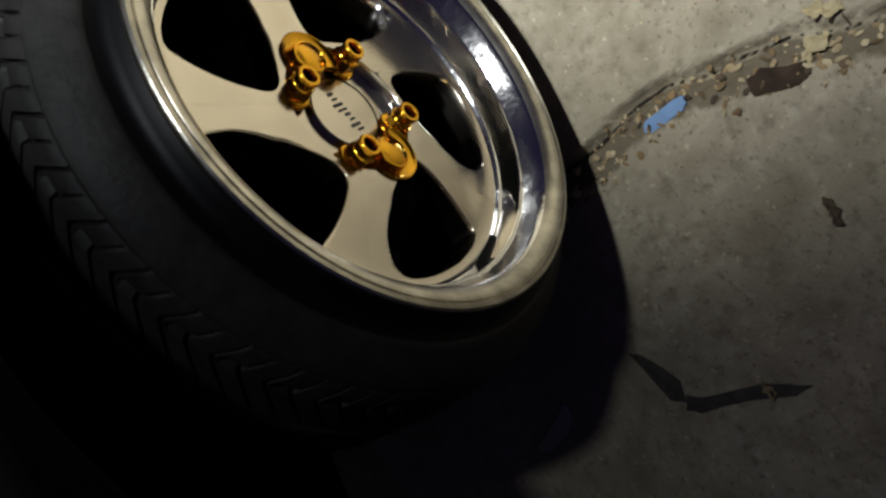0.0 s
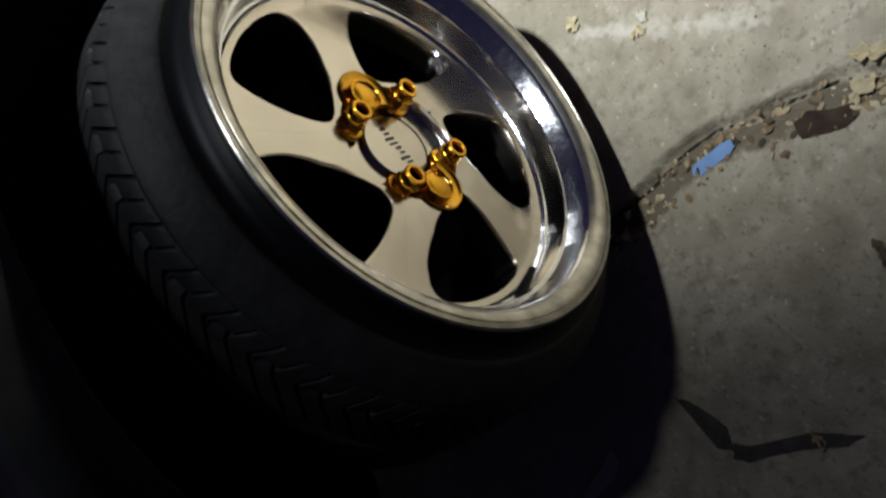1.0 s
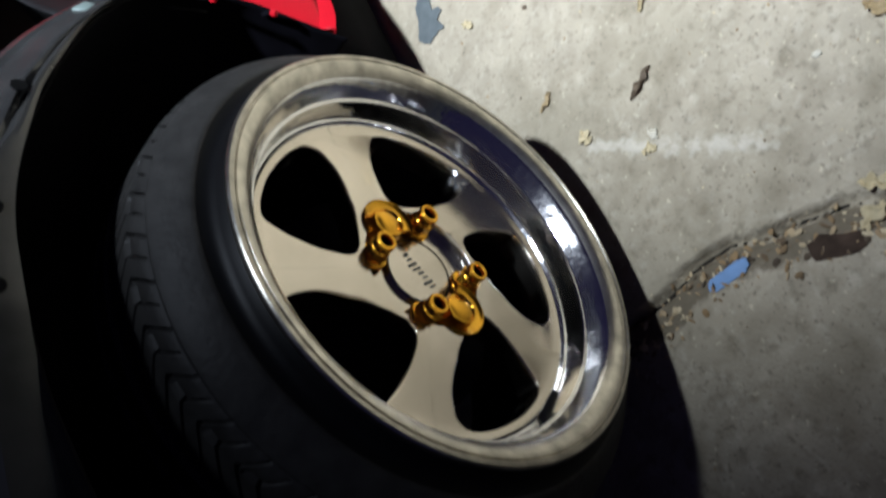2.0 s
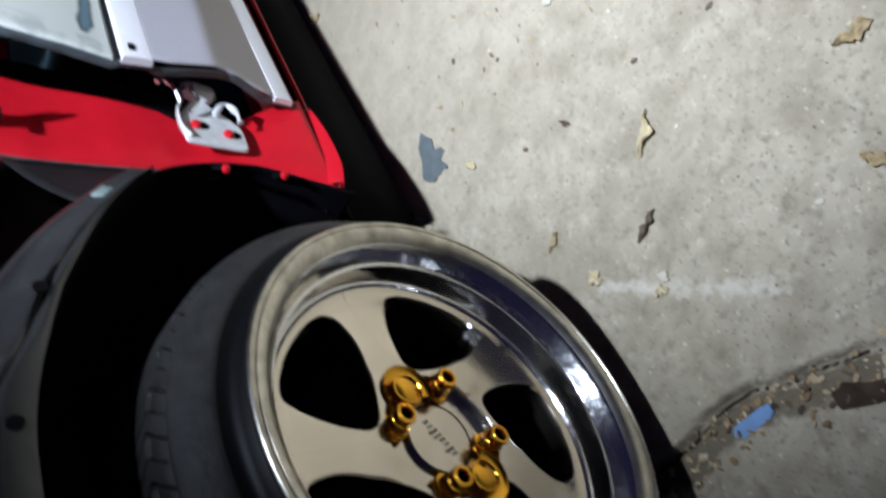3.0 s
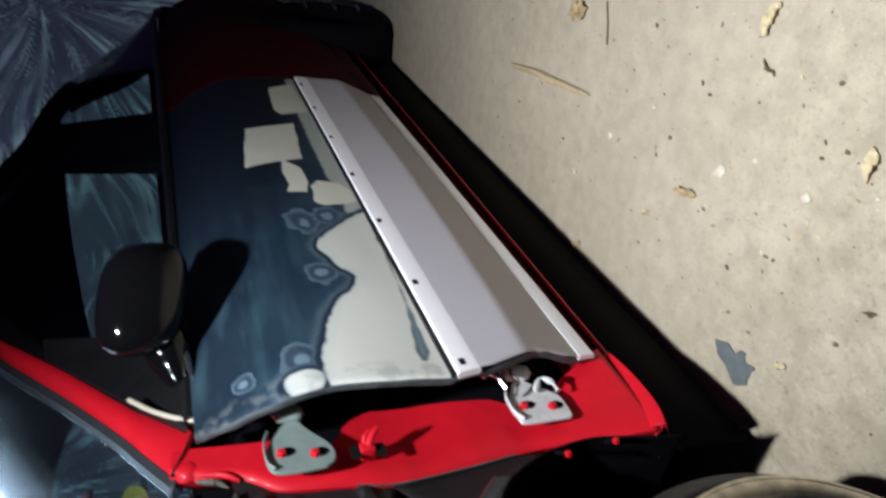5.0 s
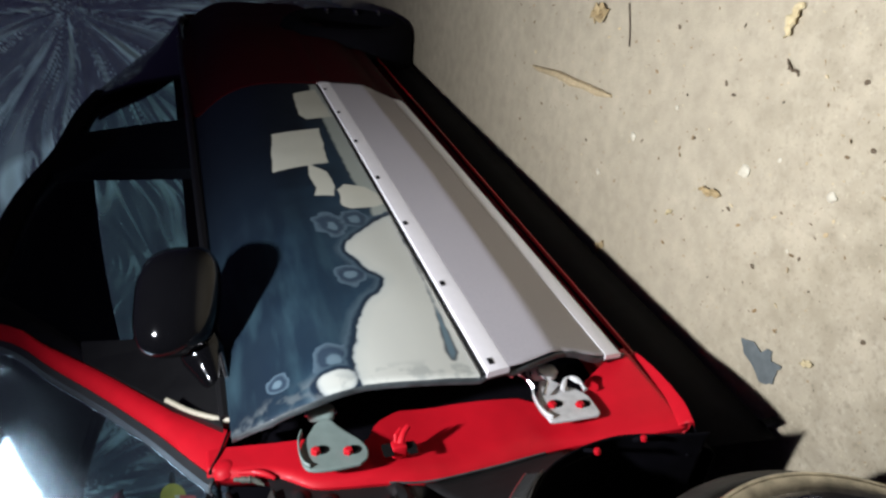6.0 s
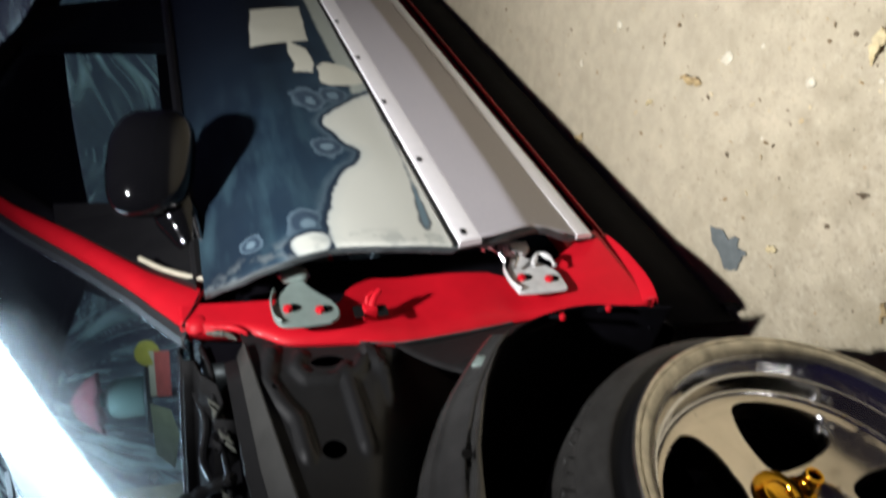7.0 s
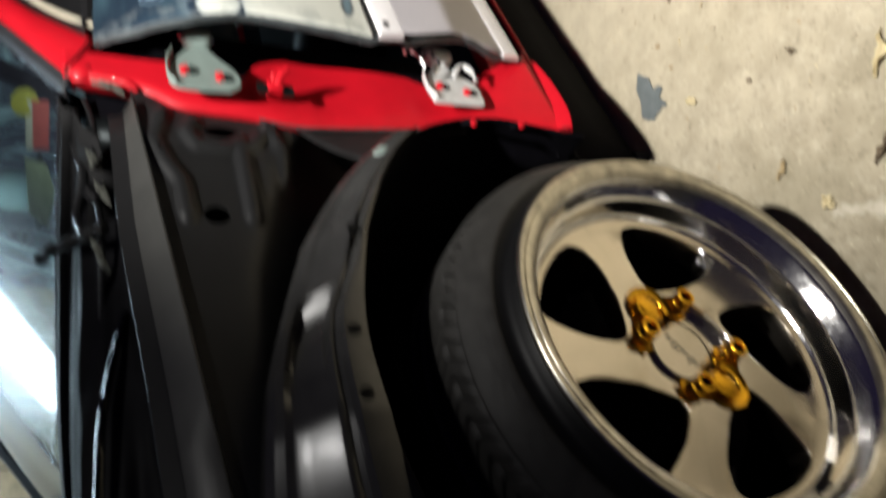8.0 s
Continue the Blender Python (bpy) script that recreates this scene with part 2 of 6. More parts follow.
def concrete():
    m = material("worn_concrete", (0.48, 0.42, 0.305), 0.85, spread=0.13, scale=24, bump=0.7, bump_scale=260, patch=2.2, spec=0.25)
    t = m.node_tree
    b = t.nodes["Principled BSDF"]
    base = b.inputs["Base Color"].links[0].from_socket
    co = t.nodes["Texture Coordinate"]

    def speckle(scale, lo, hi, detail=2.0):
        n = t.nodes.new("ShaderNodeTexNoise")
        n.inputs["Scale"].default_value, n.inputs["Detail"].default_value = scale, detail
        t.links.new(co.outputs["Object"], n.inputs["Vector"])
        r = t.nodes.new("ShaderNodeMapRange")
        r.inputs["From Min"].default_value, r.inputs["From Max"].default_value = lo, hi
        t.links.new(n.outputs["Fac"], r.inputs["Value"])
        return r.outputs["Result"]

    place, calm = t.nodes.new("ShaderNodeSeparateXYZ"), t.nodes.new("ShaderNodeMapRange")
    t.links.new(co.outputs["Object"], place.inputs["Vector"])
    calm.inputs["From Min"].default_value, calm.inputs["From Max"].default_value = 0.15, 0.92
    calm.inputs["To Min"].default_value, calm.inputs["To Max"].default_value = 1.3, 0.22
    t.links.new(place.outputs["X"], calm.inputs["Value"])

    def over(under, fac, colour, amount):
        k0, k = t.nodes.new("ShaderNodeMath"), t.nodes.new("ShaderNodeMath")
        k0.operation, k0.inputs[1].default_value = "MULTIPLY", amount
        k.operation = "MULTIPLY"
        t.links.new(fac, k0.inputs[0])
        t.links.new(k0.outputs[0], k.inputs[0])
        t.links.new(calm.outputs["Result"], k.inputs[1])
        x = t.nodes.new("ShaderNodeMix")
        x.data_type = "RGBA"
        t.links.new(k.outputs[0], x.inputs["Factor"])
        t.links.new(under, x.inputs["A"])
        x.inputs["B"].default_value = (*colour, 1)
        return x.outputs["Result"]
    c = over(base, speckle(70, 0.54, 0.74, 6.0), (0.17, 0.15, 0.10), 0.54)
    c = over(c, speckle(64, 0.54, 0.70, 8.0), (0.58, 0.52, 0.40), 0.44)
    c = over(c, speckle(17, 0.47, 0.68, 9.0), (0.225, 0.190, 0.125), 0.46)
    c = over(c, speckle(190, 0.60, 0.70, 3.0), (0.13, 0.112, 0.075), 0.42)
    c = over(c, speckle(5.0, 0.42, 0.68, 8.0), (0.27, 0.235, 0.155), 0.46)
    c = over(c, speckle(110, 0.66, 0.73, 3.0), (0.68, 0.60, 0.42), 0.45)
    at = t.nodes.new("ShaderNodeAttribute")
    at.attribute_name = "dirt"
    edge = t.nodes.new("ShaderNodeTexNoise")
    edge.inputs["Scale"].default_value = 60
    t.links.new(co.outputs["Object"], edge.inputs["Vector"])
    s = t.nodes.new("ShaderNodeMath")
    s.operation, s.inputs[1].default_value, s.inputs[2].default_value = "MULTIPLY_ADD", 3.5, -1.9
    t.links.new(edge.outputs["Fac"], s.inputs[0])
    a = t.nodes.new("ShaderNodeMath")
    a.operation, a.use_clamp = "ADD", True
    t.links.new(at.outputs["Fac"], a.inputs[0])
    t.links.new(s.outputs[0], a.inputs[1])
    c = over(c, a.outputs[0], (0.125, 0.100, 0.062), 0.62)
    line, rough_edge = t.nodes.new("ShaderNodeAttribute"), t.nodes.new("ShaderNodeMath")
    line.attribute_name = "scrape"
    rough_edge.operation, rough_edge.use_clamp, rough_edge.inputs[1].default_value = "MULTIPLY_ADD", True, 90.0
    t.links.new(line.outputs["Fac"], rough_edge.inputs[0])
    t.links.new(s.outputs[0], rough_edge.inputs[2])
    c = over(c, rough_edge.outputs[0], (0.62, 0.57, 0.46), 0.55)
    split, sharp = t.nodes.new("ShaderNodeAttribute"), t.nodes.new("ShaderNodeMath")
    split.attribute_name = "crack"
    sharp.operation, sharp.use_clamp, sharp.inputs[1].default_value = "MULTIPLY", True, 700.0
    t.links.new(split.outputs["Fac"], sharp.inputs[0])
    c = over(c, sharp.outputs[0], (0.020, 0.016, 0.011), 0.95)
    t.links.new(c, b.inputs["Base Color"])
    return m


me.materials.append(concrete())
tagged(new("ground", me), "worn stained concrete slab with a broken, litter-filled joint", "ground", kind="structure")


# ---- the car ----
car = tagged(new("car"), "red coupe under body repair, front fender removed, sanded door", "car")
car.location = (0, 0, 0)


def group(name, parent, label="", m=None):
    ob = new(name)
    ob.parent = parent
    if m is not None:
        ob.matrix_local = m
    if label:
        tagged(ob, label)
    return ob


# front wheel: local x to the rear, y up, z outwards
WN = Vector((-0.0978, -0.9952, -0.0068)).normalized()
WU = Vector((0, 0, 1)).cross(WN).normalized()
WV = WN.cross(WU)
WC = Vector((0.0774, -0.0611, 0.2752))
WM = Matrix.Translation(WC) @ Matrix((WU, WV, WN)).transposed().to_4x4()


def face_depth(r):
    """The dished face of the spokes."""
    u = max(0.0, min(1.0, (r - 0.06) / 0.095))
    return -0.0555 - 0.0050 * u * u * (3 - 2 * u) + 0.0030 * max(0.0, (r - 0.158) / 0.0155) ** 2


def spoke_disc():
    """Five thick spokes round teardrop windows, with rolled edges."""
    bm = bmesh.new()
    half = math.pi / 5
    lean = [(0.0690, 16), (0.0750, -1), (0.0882, -13.3), (0.0990, -17.8), (0.1097, -22.0), (0.1270, -25.6), (0.1400, -26.3), (0.1515, -26.2), (0.1600, -24.7), (0.1668, -21.0), (0.1692, -12),
            (0.1698, 0), (0.1692, 10), (0.1668, 15.6), (0.1620, 18.2), (0.1500, 20.2), (0.1325, 22.8), (0.1114, 25.6), (0.0920, 27.4), (0.0800, 27.2), (0.0722, 23.5)]
    lean = [(r - 0.0030 * (r - 0.069) / 0.10, a) for r, a in lean]
    loop = round_off([(r * math.cos(radians(a)), r * math.sin(radians(a))) for r, a in lean], 85)
    n = len(loop)
    cx = 0.128
    inner, outer = 0.064, 0.1735

    def rim_point(x, y):
        a = math.atan2(y, x - cx)
        dx, dy = math.cos(a), math.sin(a)
        best = None
        for k in range(1, 2400):
            px, py = cx + dx * k * 0.0001, dy * k * 0.0001
            r, th = math.hypot(px, py), math.atan2(py, px)
            if r > outer or r < inner or abs(th) > half:
                break
            best = (px, py)
        return best
    for s in range(5):
        turn = radians(56 + 72 * s)
        c, sn = math.cos(turn), math.sin(turn)

        def put(x, y, z):
            return bm.verts.new((x * c - y * sn, x * sn + y * c, z))
        rows = []
        ends = [rim_point(x, y) for x, y in loop]
        for k, f in enumerate((1.0, 0.75, 0.5, 0.25, 0.08, 0.02)):
            rows.append([put(a[0] + (b[0] - a[0]) * f, a[1] + (b[1] - a[1]) * f,
                             face_depth(math.hypot(a[0] + (b[0] - a[0]) * f, a[1] + (b[1] - a[1]) * f))) for a, b in zip(loop, ends)])
        for inset, drop in ((0.0, 0.0004), (-0.0006, 0.0016), (-0.0012, 0.010), (-0.002, 0.030)):
            ring = []
            for x, y in loop:
                d = math.hypot(x - cx, y)
                q = 1 + inset / d
                ring.append(put(cx + (x - cx) * q, y * q, face_depth(math.hypot(x, y)) - drop))
            rows.append(ring)
        for a, b in zip(rows, rows[1:]):
            for j in range(n):
                k = (j + 1) % n
                bm.faces.new((a[j], b[j], b[k], a[k]))
    bmesh.ops.remove_doubles(bm, verts=bm.verts, dist=0.00002)
    bmesh.ops.recalc_face_normals(bm, faces=bm.faces)
    if sum(f.normal.z for f in bm.faces) < 0:
        bmesh.ops.reverse_faces(bm, faces=bm.faces)
    return bm


def tyre_mesh():
    """A stretched low tyre with a directional tread, pressed flat where it stands."""
    prof = [(0.2300, -0.0268), (0.2320, -0.0262), (0.2350, -0.0275), (0.2400, -0.0310), (0.2450, -0.0350), (0.2500, -0.0395),
            (0.2550, -0.0450), (0.2585, -0.0500), (0.2592, -0.0515), (0.2590, -0.0528), (0.2606, -0.0540), (0.2635, -0.0610), (0.2655, -0.0690)]
    for k in range(1, 33):
        f = k / 33
        prof.append((0.2665 + 0.0030 * math.sin(math.pi * f), -0.070 - 0.130 * f))
    prof += [(0.2660, -0.200), (0.2620, -0.212), (0.2560, -0.222), (0.2430, -0.232), (0.2200, -0.240), (0.2050, -0.240)]
    pitch, per = 42, 28
    rows = []
    for i in range(pitch * per):
        row = []
        col, half = i % per, i % (per // 2)
        for r, z in prof:
            w = abs(z + 0.135)
            lean = -0.19 * min(w, 0.060) / 0.060 + 0.07 * max(0.0, min(w, 0.086) - 0.060) / 0.026
            a = 2 * math.pi * i / (pitch * per) + lean + (0.0 if z > -0.135 else math.pi / pitch)
            d = 0.0
            if w < 0.086:
                main, minor = 1 <= col <= 2, 15 <= col <= 16
                if main and 0.014 < w < 0.082:
                    d = 0.0062 if w < 0.070 else 0.0048 if w < 0.077 else 0.0022
                if minor and 0.022 < w < 0.078:
                    d = 0.0056 if w < 0.070 else 0.0030
                if abs(w - 0.0165) < 0.004:
                    d = 0.0060
                if abs(w - 0.0600) < 0.0020 and 4 < col < 15:
                    d = 0.0040
            row.append([(r - d) * math.cos(a), (r - d) * math.sin(a), z])
        rows.append(row)
    bm = grid(rows, closed_u=True)
    for v in bm.verts:
        w = WM @ v.co
        if w.z < 0.004:
            v.co += (0.004 - w.z) * WV
            v.co.z += 0.012 * (0.004 - w.z) / 0.004 if v.co.z > -0.06 else 0.0
    bmesh.ops.recalc_face_normals(bm, faces=bm.faces)
    return bm


def lug_nut(parent, angle, centre=0.0522):
    """A long gold open-ended nut on its round seat."""
    x, y = centre * math.cos(angle), centre * math.sin(angle)
    nut = group("lug_nut", parent, "long gold anodised open-ended lug nut", Matrix.Translation((x, y, 0)))
    part("seat", lathe([(0.0, -0.0640), (0.0150, -0.0646), (0.0156, -0.0636), (0.0156, -0.0610), (0.0146, -0.0598), (0.0118, -0.0588), (0.0, -0.0588)], 40), GOLD, nut)
    hexa = []
    for z, r in ((-0.0590, 0.0118), (-0.0585, 0.0128), (-0.0482, 0.0128), (-0.0472, 0.0112)):
        hexa.append([(r * math.cos(angle + k * math.pi / 3), r * math.sin(angle + k * math.pi / 3), z) for k in range(6)])
    part("hex_body", grid(hexa, closed_v=True), GOLD, nut, smooth=False)
    part("sleeve", lathe([(0.0108, -0.0475), (0.0104, -0.0455), (0.0092, -0.0445), (0.0092, -0.0415), (0.0104, -0.0408), (0.0106, -0.0376), (0.0096, -0.0360),
                          (0.0072, -0.0360), (0.0065, -0.0374), (0.0065, -0.0500)], 32), GOLD, nut)
    part("bore", lathe([(0.0, -0.046), (0.0064, -0.046)], 24), HOLE, nut)


wheel = group("front_wheel", car, "polished deep-dish five-spoke wheel with gold lug nuts", WM)
part("tyre", tyre_mesh(), RUBBER, wheel, "stretched black low-profile tyre with worn directional tread", angle=50)
# band next to the rim, blacker than the rest of the tyre
part("bead_band", lathe([(0.2085, -0.006), (0.2135, -0.0110), (0.2165, -0.0180), (0.2190, -0.0225), (0.2230, -0.0255), (0.2280, -0.0268), (0.2305, -0.0272)], 160), BEAD, wheel, "black rubber beside the rim")
part("rim_edge", lathe([(0.2085, -0.010), (0.2150, -0.0075), (0.2163, -0.0045), (0.2160, -0.0015), (0.2145, 0.0), (0.2112, 0.0001), (0.2104, -0.0016), (0.2094, -0.0018), (0.2084, -0.0002), (0.2060, -0.0004), (0.2010, -0.0024), (0.1970, -0.0056), (0.1944, -0.0088)], 160),
     SCUFF, wheel, "scuffed rim edge")
part("dish", lathe([(0.1944, -0.0088), (0.1930, -0.0102), (0.1920, -0.0116), (0.1897, -0.0166), (0.1874, -0.0222), (0.1855, -0.0276), (0.1849, -0.0290), (0.1838, -0.0298), (0.1826, -0.0300), (0.1817, -0.0308),
                    (0.1811, -0.0350), (0.1803, -0.0430), (0.1793, -0.0515), (0.1788, -0.0532), (0.1778, -0.0538), (0.1768, -0.0540), (0.1763, -0.0550), (0.1758, -0.0565), (0.1748, -0.0580), (0.1735, -0.0588)], 160), CHROME, wheel, "polished stepped dish", angle=24)
# barrel and brake disc are near-black to hold the shade behind the spokes
part("barrel", lathe([(0.1735, -0.0620), (0.176, -0.072), (0.178, -0.12), (0.185, -0.22), (0.204, -0.255)], 96), SHADE_BLACK, wheel)
part("spokes", spoke_disc(), ALLOY, wheel, "machined alloy spokes", angle=45)
part("hub_wall", lathe([(0.0648, -0.0556), (0.0640, -0.0566), (0.0638, -0.0690)], 90), CHROME, wheel)
part("hub_plate", lathe([(0.0640, -0.0695), (0.0615, -0.0695), (0.0605, -0.0682), (0.0, -0.0682)], 90), ALLOY, wheel, "flat machined hub plate")
part("brake_disc", lathe([(0.0, -0.115), (0.060, -0.115), (0.062, -0.125), (0.125, -0.125), (0.125, -0.147)], 64), SHADE_BLACK, wheel)
cap = part("centre_cap", lathe([(0.0372, -0.0690), (0.0372, -0.0642), (0.0362, -0.0632), (0.0, -0.0626)], 72), ALLOY, wheel, "alloy centre cap with a thin dark ring")
part("ring", lathe([(0.0360, -0.0632), (0.0358, -0.0626), (0.0346, -0.0625), (0.0344, -0.0630)], 72), HOLE, cap)
# the mark on the cap, as plain bars
bm = bmesh.new()
for k, (tall, up) in enumerate(((0.0050, 0.0), (0.0082, 0.0016), (0.0044, -0.0003), (0.0048, 0.0), (0.0078, 0.0014), (0.0080, 0.0016), (0.0046, 0.0), (0.0042, -0.0002))):
    bmesh.ops.create_cube(bm, size=1, matrix=Matrix.Rotation(radians(32), 4, "Z") @ Matrix.Translation((-0.0200 + 0.0057 * k, up, -0.0624)) @ Matrix.Rotation(-0.2, 4, "Z") @ Matrix.Diagonal((0.0022 + 0.0008 * (k % 2), 1.4 * tall, 0.0006, 1)))
part("lettering_bars", bm, TRIM, cap, smooth=False)
# gold plate with a round outer edge under each pair of nuts, and the raised button between them
for a in (29.4, 209.4):
    x, y = 0.0520 * math.cos(radians(a)), 0.0520 * math.sin(radians(a))
    rows = []
    for i in range(49):
        ph = radians(a) + 2 * math.pi * i / 48
        row = []
        for f, z in ((0.0, -0.0550), (0.55, -0.0550), (0.84, -0.0546), (0.90, -0.0532), (0.96, -0.0526), (1.0, -0.0533), (1.0, -0.0690)):
            px, py = x + 0.0290 * f * math.cos(ph), y + 0.0290 * f * math.sin(ph)
            r = math.hypot(px, py)
            k = max(r, 0.0392 + 0.0006 * f) / r
            row.append((px * k, py * k, z))
        rows.append(row)
    plate = part("gold_plate", grid(rows), GOLD, wheel, "round-edged gold plate under two nuts")
    c = part("gold_cover", lathe([(0.0165, -0.0600), (0.0165, -0.0560), (0.0158, -0.0546), (0.0142, -0.0543), (0.0134, -0.0556), (0.0090, -0.0540), (0.0045, -0.0532), (0.0, -0.0530)], 40), GOLD, plate, "round gold button between two nuts")
    c.location = (x * 1.04, y * 1.04, 0.0035)
for k in range(4):
    lug_nut(wheel, -0.2717 - k * math.pi / 2)
valve = radians(-158)
stem = [(r * math.cos(valve + turn), r * math.sin(valve + turn), z) for r, turn, z in ((0.1815, 0.0, -0.046), (0.1770, 0.04, -0.042), (0.1720, 0.11, -0.038), (0.1690, 0.16, -0.035))]
# clip-on balance weights at a window's outer corner
for r, turn, size, tilt in ((0.1440, -39.5, 0.0085, 0.5), (0.1510, -41.5, 0.0062, -0.4), (0.1600, -37.0, 0.0045, 0.9), (0.1405, -36.0, 0.0050, 0.2)):
    a = radians(turn)
    w = bevelled(part("balance_weight", box((-size, -0.6 * size, -0.004), (size, 0.6 * size, 0.004), 0.0015), STEEL, wheel, "bright clip-on balance weight"), 0.001)
    w.matrix_local = Matrix.Translation((r * math.cos(a), r * math.sin(a), -0.0575)) @ Matrix.Rotation(a + tilt, 4, "Z") @ Matrix.Rotation(0.5 * tilt, 4, "X")
part("valve_stem", tube(stem, [0.0062, 0.0054, 0.0042, 0.0036], 12), BLACK, wheel)


# wheelhouse and inner fender
ARCH = spline([(0.452, 0.225), (0.455, 0.255), (0.462, 0.295), (0.471, 0.359), (0.457, 0.430), (0.425, 0.488), (0.356, 0.540), (0.272, 0.580), (0.178, 0.609), (0.099, 0.618), (0.02, 0.613),
               (-0.045, 0.602), (-0.14, 0.572), (-0.22, 0.52), (-0.28, 0.44), (-0.31, 0.34), (-0.32, 0.20)], 90)
rows = []
for x, z in ARCH:
    inward = Vector((x - 0.08, 0, z - 0.26)).normalized()
    rows.append([(x, 0.004, z), (x + 0.004 * inward.x, 0.012, z + 0.004 * inward.z), (x + 0.012 * inward.x, 0.10, z + 0.012 * inward.z), (x, 0.30, z), (x * 0.98, 0.46, z * 0.98), (0.10, 0.52, z * 0.4 + 0.2)])
# the liner's black includes the shade inside the arch
thick(part("wheelhouse", grid(rows), SHADE_BLACK, car, "black wheelhouse liner, deepened for the shade inside"), 0.003)

# apron above the arch: flat flange, rolled shoulder, top edge
top = spline([(0.445, 0.505), (0.413, 0.538), (0.347, 0.596), (0.274, 0.640), (0.234, 0.657), (0.137, 0.690), (0.078, 0.703), (-0.02, 0.712), (-0.16, 0.705), (-0.34, 0.690), (-0.55, 0.670)], 170)
low = spline([(0.425, 0.488), (0.395, 0.515), (0.340, 0.549), (0.272, 0.580), (0.235, 0.593), (0.150, 0.613), (0.080, 0.617), (-0.02, 0.607), (-0.13, 0.575), (-0.27, 0.46), (-0.42, 0.40)], 170)
rows = []
for k, (a, b) in enumerate(zip(low, top)):
    f = k / 169
    lip = float(np.interp(b[0], [0.14, 0.20, 0.42], [1.0, 0.40, 0.12]))

    def at(u, y):
        u = u * lip if u <= 0.27 else 0.27 * lip + (u - 0.27) * (1 - 0.27 * lip) / 0.73
        return (a[0] + (b[0] - a[0]) * u, y, a[1] + (b[1] - a[1]) * u)
    rise = math.hypot(b[0] - a[0], b[1] - a[1])
    neck = 0.008 * math.exp(-((f - 0.36) / 0.05) ** 2)
    # two pressed facets turned to the front, with a crease before each
    dent = float(np.interp(b[0], [-0.55, -0.16, 0.040, 0.048, 0.146, 0.151, 0.180, 0.27], [0.20, 0.044, 0.0, -0.001, 0.0195, 0.0200, -0.0010, 0.0]))
    end = max(0.0, dent) if b[0] < 0.05 else 0.0
    steep = 1 + ((1 - 0.27 * lip) / 0.73 - 1) * math.exp(-((b[0] - 0.165) / 0.035) ** 2)
    front = [(0.0, 0.010), (0.0, -0.004), (0.15, -0.006), (0.27, -0.006), (0.31, 0.002 + neck), (0.35, 0.005 + neck), (0.38, 0.004 + neck), (0.41, 0.004)]
    rows.append([at(u, y + end) for u, y in front] + [at(u, 0.004 + g * steep * rise + w * dent + (1 - w) * end) for u, g, w in ((0.44, 0.012, 0.4), (0.47, 0.038, 1.0), (0.55, 0.112, 1.0), (0.65, 0.204, 1.0), (0.75, 0.296, 1.0), (0.785, 0.318, 0.8), (0.86, 0.335, 0.2))]
                + [at(u, y + end) for u, y in ((0.94, 0.008 + 0.345 * rise), (1.0, 0.018 + 0.36 * rise), (1.0, 0.050 + 0.30 * rise), (0.92, 0.12))])
apron = thick(part("inner_fender", grid(rows), APRON, car, "dark grey inner fender apron with bolt holes", angle=18), 0.002)
for x, z in ((0.118, 0.630), (0.052, 0.632), (0.245, 0.606)):
    ring = [(x + 0.0062 * math.cos(2 * math.pi * k / 16), -0.0068, z + 0.0062 * math.sin(2 * math.pi * k / 16)) for k in range(16)]
    part("bolt_hole", slab(ring, 0.002, (0, 1, 0)), HOLE, apron)
tab = bevelled(part("clip", box((-0.011, -0.005, -0.008), (0.011, 0.004, 0.008), 0.002), HINGE, apron, "pale grey clip at the arch corner"), 0.0015)
tab.matrix_local = Matrix.Translation((0.392, 0.014, 0.536)) @ Matrix.Rotation(radians(40), 4, "Y") @ Matrix.Rotation(radians(-25), 4, "X")

# cowl side panel with pressed ribs and holes
px, pz = np.linspace(-0.60, 0.60, 161), np.linspace(0.42, 0.79, 75)
RIBS = [[(0.535, 0.772), (0.480, 0.783), (0.440, 0.770), (0.410, 0.755), (0.352, 0.750)], [(0.490, 0.682), (0.352, 0.678)], [(0.525, 0.645), (0.505, 0.640), (0.468, 0.626), (0.430, 0.628)],
        [(0.520, 0.736), (0.500, 0.745), (0.478, 0.735), (0.474, 0.700), (0.480, 0.665), (0.500, 0.655)]]


rows = []
for x in px:
    row = []
    lo = float(np.interp(x, [-0.1, 0.05, 0.19, 0.30, 0.36, 0.41, 0.45, 0.50], [0.69, 0.675, 0.664, 0.622, 0.578, 0.535, 0.50, 0.42]))
    hi = float(np.interp(x, [-0.60, 0.016, 0.114, 0.326, 0.517, 0.60], [0.70, 0.735, 0.748, 0.777, 0.803, 0.812]))
    for k in range(75):
        z = lo + (hi - lo) * k / 74
        turn_in = float(np.interp(x, [-0.100, 0.271, 0.361, 0.455, 0.498, 0.536, 0.550], [0.702, 0.682, 0.662, 0.635, 0.619, 0.595, 0.470]))
        y = 0.092 + 1.0 * 0.007 * math.log(1 + math.exp(min(40.0, (turn_in - z) / 0.007)))
        if x > 0.3:
            d = min(near((x, z), r) for r in RIBS)
            y -= 0.0080 / (1 + math.exp((d - 0.0075) / 0.0013))
        row.append((x, y, z))
    rows.append(row)
side = thick(part("cowl_side_panel", grid(rows), CHASSIS, car, "dark grey pressed cowl side panel with ribs"), 0.002)
cut(side, [cutter((0.356, 0.09, 0.719), 0.0145), cutter((0.505, 0.09, 0.702), 0.011, squash=2.1), cutter((0.462, 0.09, 0.776), 0.004), cutter((0.505, 0.09, 0.655), 0.0045)])
